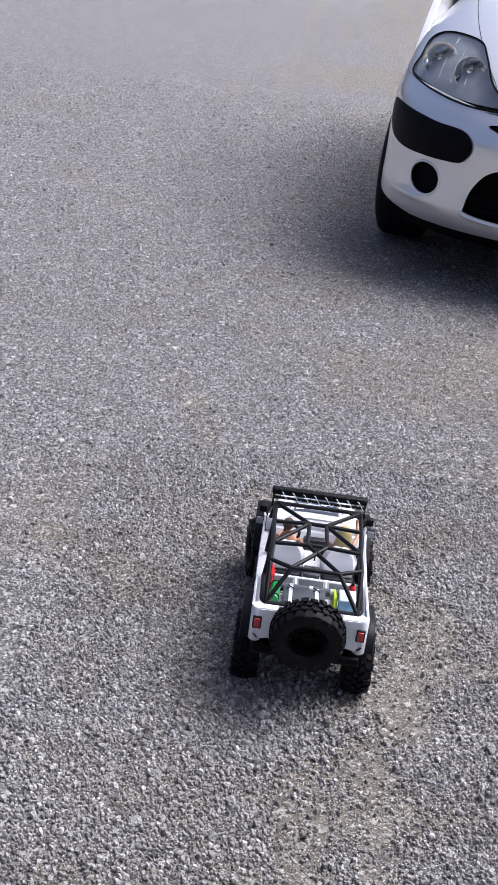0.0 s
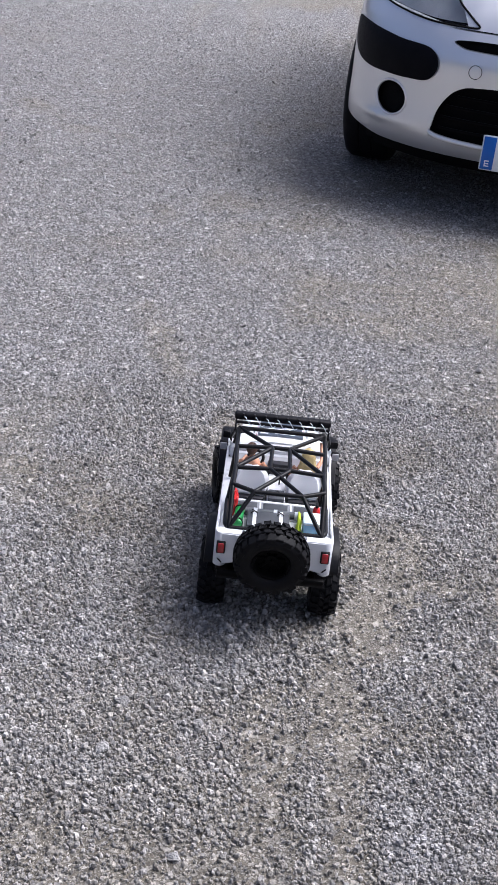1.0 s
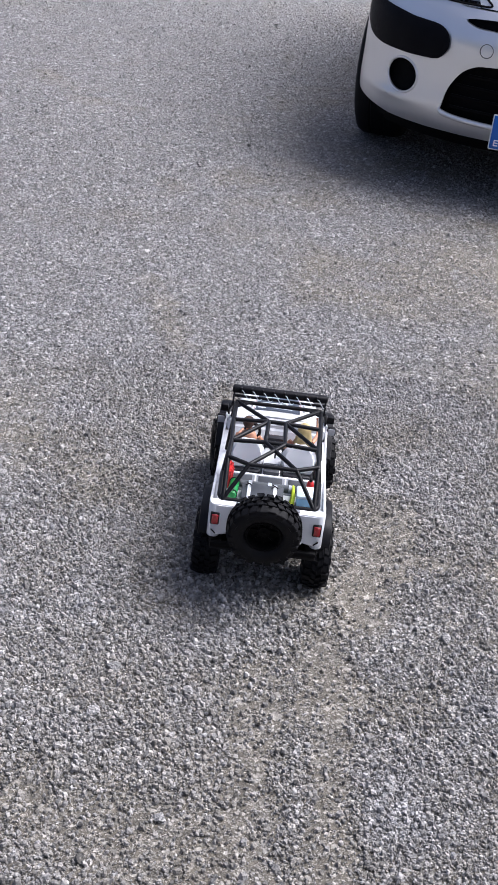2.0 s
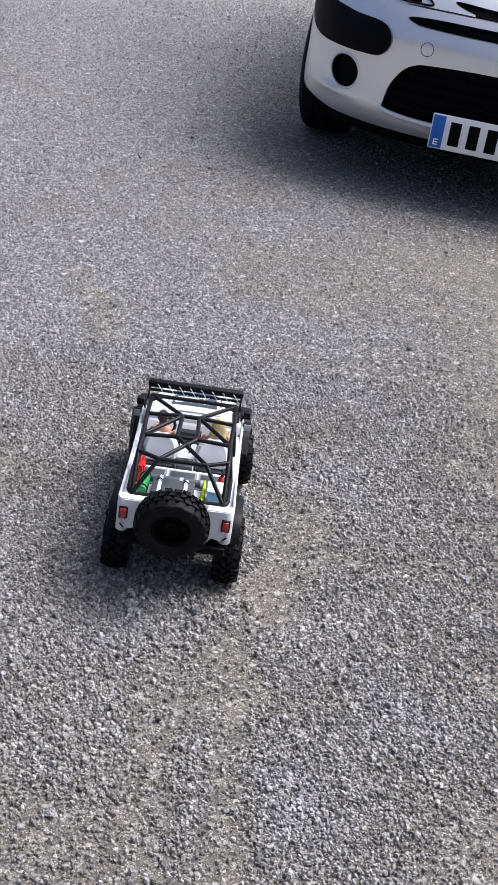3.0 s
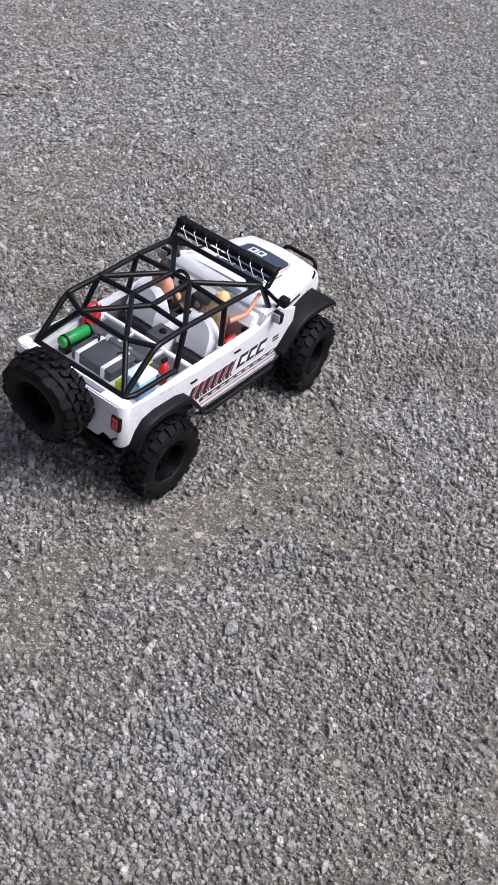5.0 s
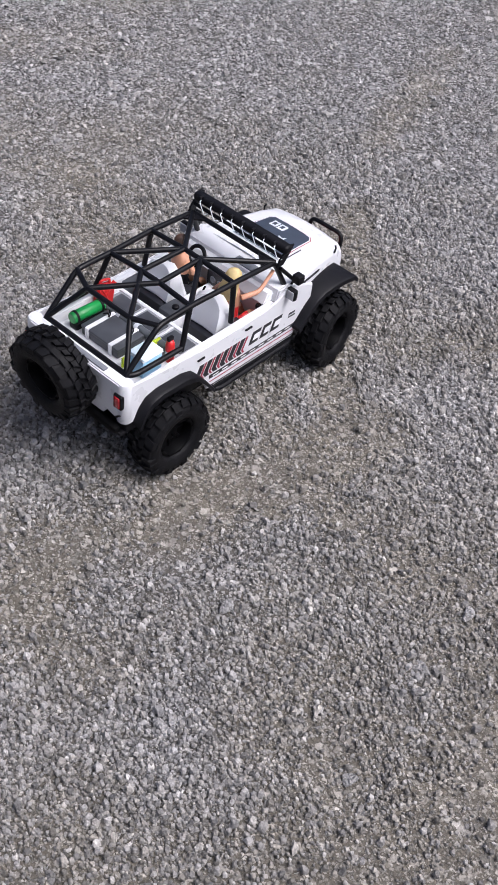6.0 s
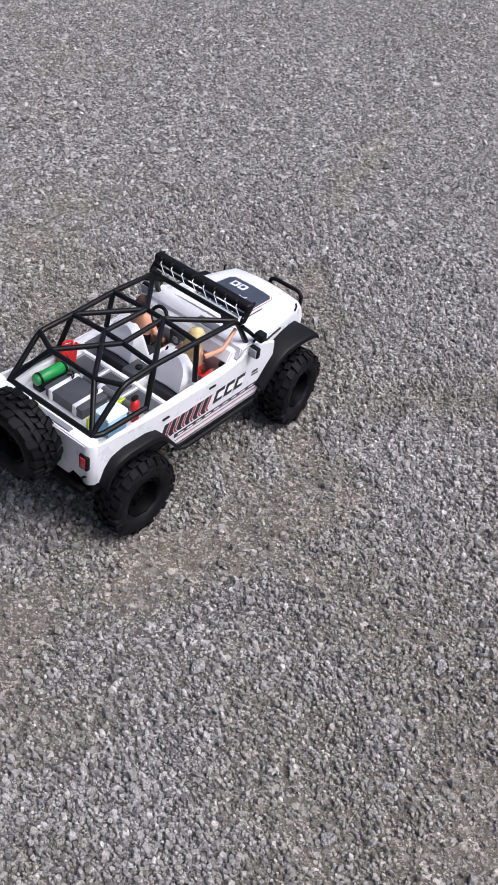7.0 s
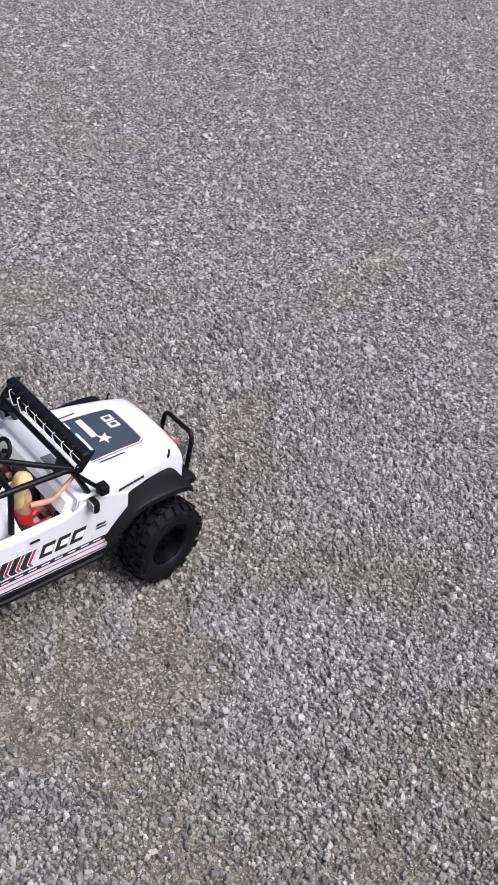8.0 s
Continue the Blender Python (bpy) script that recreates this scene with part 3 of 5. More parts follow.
def seat_mesh(x):
    bm = loft([[(x + dx * w, y + off, z) for dx, off in ((-1, 0.004), (-0.8, -0.002 - k), (0, -k), (0.8, -0.002 - k), (1, 0.004), (0.8, 0.012), (0, 0.009), (-0.8, 0.012))] for y, z, w, k in
               ((0.126, 0.138, 0.0280, 0.022), (0.121, 0.146, 0.0295, 0.022), (0.116, 0.159, 0.0305, 0.015), (0.113, 0.170, 0.0290, 0.008), (0.112, 0.178, 0.0250, 0.003), (0.112, 0.183, 0.0185, 0.001), (0.1135, 0.1860, 0.010, 0.0))], closed=True)
    return box(x - 0.027, x + 0.027, 0.128, 0.175, 0.108, 0.122, 0.005, bm=bm)


for sx in (-1, 1):
    jp("seat", seat_mesh(sx * 0.044), M_WHITE_MATT, "white moulded bucket seat")
    jp("seat_base", box(sx * 0.046 - 0.026, sx * 0.046 + 0.026, 0.090, 0.150, 0.1155, 0.1420, 0.002), M_DECAL, "dark navy seat base")
jp("console", box(-0.015, 0.015, 0.075, 0.185, 0.097, 0.146, 0.003), M_WHITE_MATT)
jp("console_panel", box(-0.0135, 0.0135, 0.076, 0.106, 0.1400, 0.1530, 0.002), M_DKGREY, "dark grey panel")
jp("console_knob", turn(lathe([(0.0, 0.0), (0.0050, 0.0), (0.0046, 0.0030), (0.0022, 0.0044), (0.0, 0.0046)], 16, 'Z'), pose(0.002, 0.092, 0.1528)), M_BLACK)
jp("shift_lever", sweep(bend([(0.004, 0.136, 0.144), (0.004, 0.139, 0.156), (0.004, 0.144, 0.163)], 0.004), 0.0014, 8), M_BLACK)
jp("transfer_lever", sweep(bend([(0.066, 0.184, 0.115), (0.066, 0.181, 0.138), (0.069, 0.178, 0.149)], 0.004), 0.0017, 8), M_SILVER, "chrome lever")
jp("lever_knob", turn(lathe([(0.0, -0.004), (0.0035, -0.003), (0.0042, 0.0), (0.0035, 0.003), (0.0, 0.004)], 14, 'Z'), pose(0.069, 0.178, 0.151)), M_BLACK)
jp("dashboard", prism([(0.185, 0.150), (0.178, 0.158), (0.186, 0.172), (0.200, 0.172), (0.200, 0.100), (0.190, 0.120)], 0.156, 'X', -0.078, 0.002), M_WHITE_MATT)
jp("cowl_panel", box(0.000, 0.034, 0.1985, 0.2125, 0.1768, 0.1784, 0.0006), M_GREY, "grey panel")
jp("instrument_panel", box(-0.018, 0.020, 0.170, 0.186, 0.128, 0.166, 0.002), M_DECAL)

# cage
A, C1, C2, B, N_, C, T_, S_ = ((0.073, 0.195, 0.216), (0.0732, 0.118, 0.221), (0.0706, 0.044, 0.222), (0.0718, -0.010, 0.2217), (0.0376, -0.024, 0.2196),
                               (0.0713, -0.060, 0.174), (0.0142, 0.119, 0.224), (0.016, 0.0456, 0.2244))


def L(p):
    return (-p[0], p[1], p[2])


RT = 0.0037
for f_ in (lambda p: p, L):
    jp("cage_rail", sweep(bend([f_((0.079, 0.213, 0.176)), f_(A), f_(C1), f_(C2), f_(B), f_(C), f_((0.0713, -0.064, 0.168))], 0.010), RT, 12), M_TUBE)
    jp("cage_post", sweep([f_(C1), f_((0.079, 0.113, 0.165))], RT, 12), M_TUBE)
    jp("cage_post", sweep([f_(C2), f_((0.079, 0.024, 0.168))], RT, 12), M_TUBE)
    jp("cage_base", sweep(bend([f_((0.0713, -0.060, 0.172)), f_((0.078, -0.050, 0.173)), f_((0.079, 0.024, 0.172))], 0.006), RT, 12), M_TUBE)
    for a, b in ((A, T_), (T_, C2), (B, N_), (N_, C)):
        jp("cage_tube", sweep([f_(a), f_(b)], RT * 0.95, 12), M_TUBE)
    jp("cage_tube", sweep([f_(T_), f_(S_)], RT * 0.95, 12), M_TUBE)
    jp("cage_tube", sweep([f_(S_), L(f_(N_))], RT * 0.95, 12), M_TUBE)
for a in (A, C1, C2, N_):
    pts = [a, {0.195: A, 0.118: T_, 0.044: S_, -0.024: N_}[a[1]]]
    jp("cage_crossbar", sweep([a, L(a)] if a in (A, N_) else [a, pts[1], L(pts[1]), L(a)], RT * 0.95, 12), M_TUBE)
jp("cage_crossbar", sweep([(0.0713, -0.060, 0.173), (-0.0713, -0.060, 0.173)], RT, 12), M_TUBE)

# light bar
jp("light_bar", box(-0.083, 0.083, 0.2030, 0.2170, 0.2265, 0.2390, 0.0040, 3), M_BLACK, "black foam-covered light bar")
jp("lamp_rail", sweep([(-0.078, 0.2035, 0.2225), (0.078, 0.2035, 0.2225)], 0.0026, 10), M_BLACK)
# front hoop and bumpers
jp("front_bumper", box(-0.052, 0.052, 0.372, 0.398, 0.078, 0.090, 0.004), M_BLACK)
jp("front_hoop", sweep(bend([(-0.031, 0.396, 0.088), (-0.0290, 0.4040, 0.140), (0.0290, 0.4040, 0.140), (0.031, 0.396, 0.088)], 0.010), 0.0032, 10), M_TUBE)
# rear bumper takes the darker rim black: shade under the tailgate as colour
jp("rear_bumper", box(-0.084, 0.084, -0.089, -0.078, 0.100, 0.111, 0.004), M_RIM)
# windings behind the light bar: short white leads
for k in range(8):
    x = -0.066 + 0.0188 * k
    jp("lamp_lead", sweep(bend([(x, 0.2015, 0.2345), (x + 0.002, 0.1965, 0.2360), (x + 0.007, 0.1960, 0.228), (x + 0.012, 0.1960, 0.2205), (x + 0.016, 0.1985, 0.2235)], 0.003, 3), 0.0006, 6), M_SILVER)
    jp("lamp_clip", box(x - 0.0035, x - 0.0005, 0.2005, 0.2065, 0.2300, 0.2395, 0.0006, 1), M_BLACK)
for sx in (-1, 1):
    jp("light_bracket", prism([(0.192, 0.212), (0.196, 0.222), (0.212, 0.238), (0.222, 0.236), (0.212, 0.222), (0.204, 0.212)], 0.003, 'X', sx * 0.0795 - 0.0015, 0.0006), M_BLACK)
    jp("pillar_brace", sweep([(sx * 0.080, 0.200, 0.208), (sx * 0.086, 0.226, 0.180)], 0.0028, 8), M_TUBE)
    jp("corner_gusset", prism([(sx * 0.071, 0.193), (sx * 0.071, 0.172), (sx * 0.046, 0.193)][::(1 if sx < 0 else -1)], 0.0025, 'Z', 0.2155, 0.0004), M_BLACK)
    mir = jp("mirror", box(sx * 0.0975 - 0.0075, sx * 0.0975 + 0.0075, 0.2045, 0.2135, 0.164, 0.181, 0.003), M_BLACK)
    jp("mirror_glass", box(sx * 0.0975 - 0.0060, sx * 0.0975 + 0.0060, 0.2036, 0.206, 0.1660, 0.1792, 0.001), M_LTGREY, "pale mirror face", mir)
    jp("mirror_arm", sweep([(sx * 0.086, 0.214, 0.168), (sx * 0.095, 0.208, 0.170)], 0.0022, 8), M_BLACK)
    cube = jp("cube_lamp", box(sx * 0.094 - 0.0065, sx * 0.094 + 0.0065, 0.217, 0.229, 0.182, 0.195, 0.002), M_BLACK)
    jp("lamp_foot", sweep([(sx * 0.084, 0.222, 0.174), (sx * 0.090, 0.222, 0.186)], 0.0018, 8), M_BLACK)
    jp("hood_catch", sweep([(sx * 0.0655, 0.337, 0.160), (sx * 0.0665, 0.338, 0.1675), (sx * 0.0640, 0.339, 0.171)], 0.0014, 6), M_BLACK)
    jp("body_clip", sweep(bend([(sx * 0.083, -0.0805, 0.127), (sx * 0.084, -0.0845, 0.131), (sx * 0.079, -0.0845, 0.126), (sx * 0.078, -0.0805, 0.122)], 0.002, 2), 0.0012, 6), M_BLACK)

# printed side graphics, thin films on both flanks
for sx in (-1, 1):
    x0 = 0.0912

    def film(name, outline, material, lift=0.0):
        bm_ = prism(outline, 0.0004, 'X', x0 + lift)
        if sx < 0:
            mirrored(bm_)
        return jp(name, bm_, material, smooth=0)

    film("stripe", [(0.066, 0.1045), (0.2315, 0.1035), (0.2325, 0.1095), (0.066, 0.1105)], M_DECAL)
    for k in range(9):
        y = 0.072 + 0.0175 * k
        film("stripe_gap", [(y, 0.1068), (y + 0.010, 0.1066), (y + 0.0115, 0.1080), (y + 0.0015, 0.1082)], M_WHITE_MATT, 0.0005)
    film("stripe", [(0.068, 0.0985), (0.2310, 0.0975), (0.2310, 0.0987), (0.068, 0.0997)], M_REDDECAL)
    film("stripe", [(0.068, 0.0905), (0.2310, 0.0890), (0.2310, 0.0905), (0.068, 0.0925)], M_DECAL)
    # slanted chevrons
    for k in range(6):
        for y, w, m_ in ((0.039 + 0.0152 * k, 0.0080, M_DECAL), (0.0488 + 0.0152 * k, 0.0034, M_REDDECAL)):
            film("chevron", [(y + 0.0035, 0.1135), (y + w + 0.0035, 0.1135), (y + w, 0.1190), (y + w + 0.0085, 0.1375), (y + 0.0085, 0.1375), (y, 0.1190)], m_)
    # lettering blocks of the maker, as plain bars
    for y, w in ((0.139, 0.019), (0.160, 0.018), (0.180, 0.019)):
        film("marking", [(y, 0.1195), (y + w - 0.002, 0.1195), (y + w + 0.0045, 0.1385), (y + 0.0065, 0.1385)], M_DECAL)
        film("marking_gap", [(y + 0.0065, 0.1250), (y + w - 0.001, 0.1250), (y + w + 0.002, 0.1335), (y + 0.0095, 0.1335)], M_WHITE_MATT, 0.0005)
    for y, z, w in ((0.128, 0.150, 0.013), (0.041, 0.148, 0.013)):
        jp("door_handle", box(min(sx * 0.091, sx * 0.0935), max(sx * 0.091, sx * 0.0935), y, y + w, z, z + 0.0028, 0.0008, 1), M_BLACK)
    film("marking", [(0.216, 0.1245), (0.230, 0.1240), (0.231, 0.1262), (0.217, 0.1268)], M_DECAL)
    film("marking", [(0.216, 0.1290), (0.229, 0.1285), (0.230, 0.1315), (0.218, 0.1320)], M_DECAL)
    film("marking", [(0.112, 0.1430), (0.120, 0.1428), (0.121, 0.1452), (0.113, 0.1455)], M_SILVER)
    # small bars along the hood side
    for k in range(7):
        y = 0.256 + 0.0058 * k
        x = 0.0797 - (y - 0.256) * 0.155
        bm = box(x - 0.0002, x + 0.0006, y, y + 0.0042, 0.1560 - (y - 0.256) * 0.04, 0.1595 - (y - 0.256) * 0.04)
        jp("marking", bm if sx > 0 else mirrored(bm), M_DECAL, smooth=0)


def hood_z(x, y):
    for (y0, w0, z0), (y1, w1, z1) in zip(HOOD, HOOD[1:]):
        if y <= y1:
            t = (y - y0) / (y1 - y0)
            w, z = w0 + (w1 - w0) * t, z0 + (z1 - z0) * t
            return z + 0.004 * (1 - (x / (w - 0.014)) ** 2)
    return HOOD[-1][2]


def hood_film(name, outline, material, lift):
    """A film that follows the crown of the hood."""
    bm = bmesh.new()
    cx = sum(p[0] for p in outline) / len(outline)
    cy = sum(p[1] for p in outline) / len(outline)
    rings = []
    dense = []
    for (ax, ay), (bx, by) in zip(outline, outline[1:] + outline[:1]):
        dense += [(ax + (bx - ax) * t / 6, ay + (by - ay) * t / 6) for t in range(6)]
    for k in range(6):
        s_ = (k + 1) / 6
        rings.append([bm.verts.new((cx + (x - cx) * s_, cy + (y - cy) * s_, hood_z(cx + (x - cx) * s_, cy + (y - cy) * s_) + lift)) for x, y in dense])
    mid = bm.verts.new((cx, cy, hood_z(cx, cy) + lift))
    n = len(dense)
    for i in range(n):
        bm.faces.new((mid, rings[0][i], rings[0][(i + 1) % n]))
        for a, b in zip(rings, rings[1:]):
            bm.faces.new((a[i], b[i], b[(i + 1) % n], a[(i + 1) % n]))
    return jp(name, finish(bm), material, smooth=60)


hood_film("hood_border", [(-0.0428, 0.245), (0.0428, 0.245), (0.0388, 0.3155), (0.0332, 0.3228), (-0.0332, 0.3228), (-0.0388, 0.3155)], M_REDDECAL, 0.0006)
hood_film("hood_border", [(-0.0418, 0.244), (0.0418, 0.244), (0.0378, 0.3150), (0.0325, 0.3218), (-0.0325, 0.3218), (-0.0378, 0.3150)], M_WHITE_MATT, 0.0010)
hood_film("hood_panel", [(-0.0406, 0.243), (0.0406, 0.243), (0.0366, 0.3145), (0.0316, 0.3206), (-0.0316, 0.3206), (-0.0366, 0.3145)], M_NAVY, 0.0014)
hood_film("marking", [(-0.032, 0.2665), (0.006, 0.2665), (0.006, 0.2750), (-0.032, 0.2750)], M_SILVER, 0.0019)
hood_film("marking", [(-0.010, 0.2525), (0.026, 0.2525), (0.026, 0.2560), (-0.010, 0.2560)], M_SILVER, 0.0019)
hood_film("marking", [(-0.036, 0.2500), (-0.022, 0.2500), (-0.022, 0.2545), (-0.036, 0.2545)], M_SILVER, 0.0019)
star = []
for k in range(10):
    a = math.pi * k / 5
    r = 0.0105 if k % 2 == 0 else 0.0042
    star.append((0.014 + r * math.cos(a), 0.279 + r * math.sin(a)))
hood_film("star_marking", star, M_SILVER, 0.0023)
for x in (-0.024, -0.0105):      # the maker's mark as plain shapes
    hood_film("marking", [(x, 0.2975), (x + 0.011, 0.2975), (x + 0.012, 0.3000), (x + 0.012, 0.3095), (x + 0.011, 0.3120), (x, 0.3120)], M_SILVER, 0.0019)
    hood_film("marking_gap", [(x + 0.003, 0.3010), (x + 0.0085, 0.3010), (x + 0.0085, 0.3085), (x + 0.003, 0.3085)], M_NAVY, 0.0023)

for y0, y1, x0, x1 in ((0.252, 0.276, -0.0475, -0.0455), (0.250, 0.286, 0.0462, 0.0480)):
    hood_film("marking", [(x0, y0), (x1, y0), (x1 - 0.001, y1), (x0 - 0.001, y1)], M_DECAL if abs(x0) > 0.04 else M_SILVER, 0.0019)
# winch line on the front bumper and rear trim
jp("winch_tray", box(-0.030, 0.030, 0.370, 0.392, 0.092, 0.107, 0.002), M_BLACK)
jp("winch", turn(lathe([(0.0, 0.030), (0.012, 0.030), (0.012, 0.024), (0.008, 0.022), (0.008, -0.022), (0.012, -0.024), (0.012, -0.030), (0.0, -0.030)], 16), pose(0, 0.382, 0.118)), M_DKGREY)
jp("winch_rope", turn(lathe([(0.0085, 0.020), (0.0100, 0.018), (0.0100, -0.018), (0.0085, -0.020)], 16), pose(0, 0.382, 0.118)), M_RED, "red rope")
jp("spare_mount", box(-0.014, 0.010, -0.104, -0.079, 0.145, 0.171, 0.003), M_BLACK)
jp("steering_wheel", turn(sweep([(0.013 * math.cos(2 * math.pi * k / 20), 0.013 * math.sin(2 * math.pi * k / 20), 0) for k in range(20)], 0.0027, 8, closed=True), pose(-0.040, 0.172, 0.174, 62, 0, 0)), M_BLACK)
jp("steering_column", sweep([(-0.040, 0.172, 0.172), (-0.040, 0.192, 0.160)], 0.003, 8), M_BLACK)
for x, z in ((-0.010, 0.155), (0.003, 0.155), (-0.010, 0.142), (0.003, 0.142)):
    jp("gauge", turn(lathe([(0.0, 0.0010), (0.0045, 0.0010), (0.0050, 0.0)], 14, 'Y'), pose(x + 0.004, 0.1695, z, 0, 0, 180)), M_GREY)
# deck mouldings
for x0, x1 in ((-0.0265, -0.0235), (0.0235, 0.0265)):
    jp("deck_rib", box(x0, x1, 0.032, 0.0655, 0.1480, 0.1500, 0.0008), M_WHITE_MATT)
for x0, x1 in ((-0.068, -0.030), (-0.020, 0.020), (0.030, 0.068)):
    jp("bench_pad", box(x0, x1, 0.0345, 0.0625, 0.1480, 0.1505, 0.0012), M_DKGREY, "dark grey moulded pad")

# ---- cargo on the deck ----
roll = thing("toy_bed_roll", 0.0, 0.0275, 0.148, "dark grey toy roll tied with pale bands", "roll")
part("roll_cover", turn(lathe([(0.0, -0.066), (0.0042, -0.066), (0.0056, -0.0645), (0.0058, -0.030), (0.0054, 0.0), (0.0058, 0.030), (0.0056, 0.0645), (0.0042, 0.066), (0.0, 0.066)], 20), pose(-0.004, 0.0265, 0.1540)), M_CASE, roll)
for x in (-0.032, 0.000, 0.034):
    part("band", turn(lathe([(0.0055, -0.0030), (0.0063, -0.0030), (0.0063, 0.0030), (0.0055, 0.0030)], 20), pose(x, 0.0265, 0.1540)), M_SILVER, roll, "pale band")

box_t = thing("toy_tool_case", -0.012, -0.004, 0.146, "dark grey toy tool case with two white straps", "case")
part("body", box(-0.044, 0.022, -0.028, 0.0155, 0.1461, 0.1570, 0.002), M_DKGREY, box_t)
part("lid", box(-0.0450, 0.0230, -0.0290, 0.0165, 0.1570, 0.1620, 0.002), M_DKGREY, box_t)
for x in (-0.033, 0.009):
    part("strap", box(x - 0.0030, x + 0.0030, -0.0302, 0.0178, 0.1462, 0.1632, 0.0006, 1), M_WHITE_MATT, box_t, "white strap")
    part("strap_knot", sweep(bend([(x - 0.006, 0.004, 0.1645), (x, 0.007, 0.168), (x + 0.005, 0.003, 0.165), (x + 0.001, 0.010, 0.1645), (x - 0.005, 0.013, 0.166)], 0.003, 3), 0.0009, 6), M_BLACK, box_t)

cyl = thing("toy_gas_cylinder", -0.062, -0.005, 0.146, "green toy gas cylinder with black bands", "gas cylinder")
CY = (-0.0580, -0.006, 0.1625, 0, 0, -3)
part("tank", turn(lathe([(0.0, -0.025), (0.0066, -0.025), (0.0078, -0.0235), (0.0078, 0.0235), (0.0066, 0.025), (0.0, 0.025)], 24, 'Y'), pose(*CY)), M_GREEN, cyl)
for y in (-0.019, 0.020):
    part("band", turn(lathe([(0.0077, -0.0016), (0.0086, -0.0016), (0.0086, 0.0016), (0.0077, 0.0016)], 24, 'Y'), pose(*CY) @ pose(0, y, 0)), M_BLACK, cyl)
part("cradle", box(-0.0655, -0.0510, -0.030, 0.018, 0.1460, 0.1560, 0.002), M_BLACK, cyl)

can = thing("toy_fuel_can", -0.0690, 0.026, 0.146, "red plastic toy fuel can", "fuel can")
CAN = pose(-0.0690, 0.0300, 0.1462, 0, 6, 80)
part("body", turn(prism([(-0.0125, 0.0), (0.0125, 0.0), (0.0130, 0.024), (0.0085, 0.0335), (-0.0090, 0.0335), (-0.0130, 0.029)], 0.0110, 'Y', -0.0055, 0.0018), CAN), M_RED, can)
part("handle", turn(sweep(bend([(-0.008, 0.0, 0.032), (-0.007, 0.0, 0.0400), (0.006, 0.0, 0.0400), (0.007, 0.0, 0.032)], 0.003), 0.0018, 8), CAN), M_RED, can)
part("cap", turn(lathe([(0.0, 0.007), (0.0032, 0.007), (0.0032, 0.0)], 12, 'Z'), CAN @ pose(0.0105, 0.0, 0.0280, 0, 40, 0)), M_RED, can)
for r in (30, -30):
    part("rib", turn(box(-0.0010, 0.0010, -0.0068, -0.0050, -0.013, 0.013, 0.0006, 1), CAN @ pose(0, 0, 0.018, 0, r, 0)), M_RED, can)

cool = thing("toy_cool_box", 0.058, -0.014, 0.146, "pale blue toy cool box with a paler lid", "cool box")
part("body", box(0.0440, 0.0690, -0.030, 0.002, 0.1460, 0.1735, 0.002), M_BLUE, cool)
part("lid", box(0.0432, 0.0698, -0.0308, 0.0028, 0.1735, 0.1775, 0.0016), M_ICE, cool)
part("lid_seam", box(0.0428, 0.0702, -0.0312, 0.0032, 0.1728, 0.1740, 0.0004, 1), M_SILVER, cool)

ext = thing("toy_fire_extinguisher", 0.0645, 0.0195, 0.146, "red toy fire extinguisher with black valve", "extinguisher")
EX = pose(0.0645, 0.0195, 0.1460)
part("bottle", turn(lathe([(0.0, 0.0), (0.0055, 0.0), (0.0060, 0.002), (0.0060, 0.026), (0.0045, 0.031), (0.002, 0.033), (0.0, 0.033)], 20, 'Z'), EX), M_RED, ext)
part("valve", box(0.0620, 0.0670, 0.0145, 0.0235, 0.1785, 0.1840, 0.001), M_BLACK, ext)
part("label_band", turn(lathe([(0.00605, 0.011), (0.0063, 0.011), (0.0063, 0.017), (0.00605, 0.017)], 20, 'Z'), EX), M_SILVER, ext)

rope = thing("tow_strap", 0.037, -0.004, 0.146, "folded lime green tow strap", "strap")
bm = None
for k in range(5):
    z = 0.1478 + 0.0030 * k
    bm = sweep(bend([(0.0365, -0.034, z), (0.034 + 0.001 * k, -0.010, z + 0.002), (0.038, 0.014 + 0.004 * k, z), (0.0405, -0.006, z + 0.001), (0.0385, -0.032, z)], 0.004, 3), 0.0019, 6, bm=bm)
part("strap_coil", bm, M_LIME, rope)


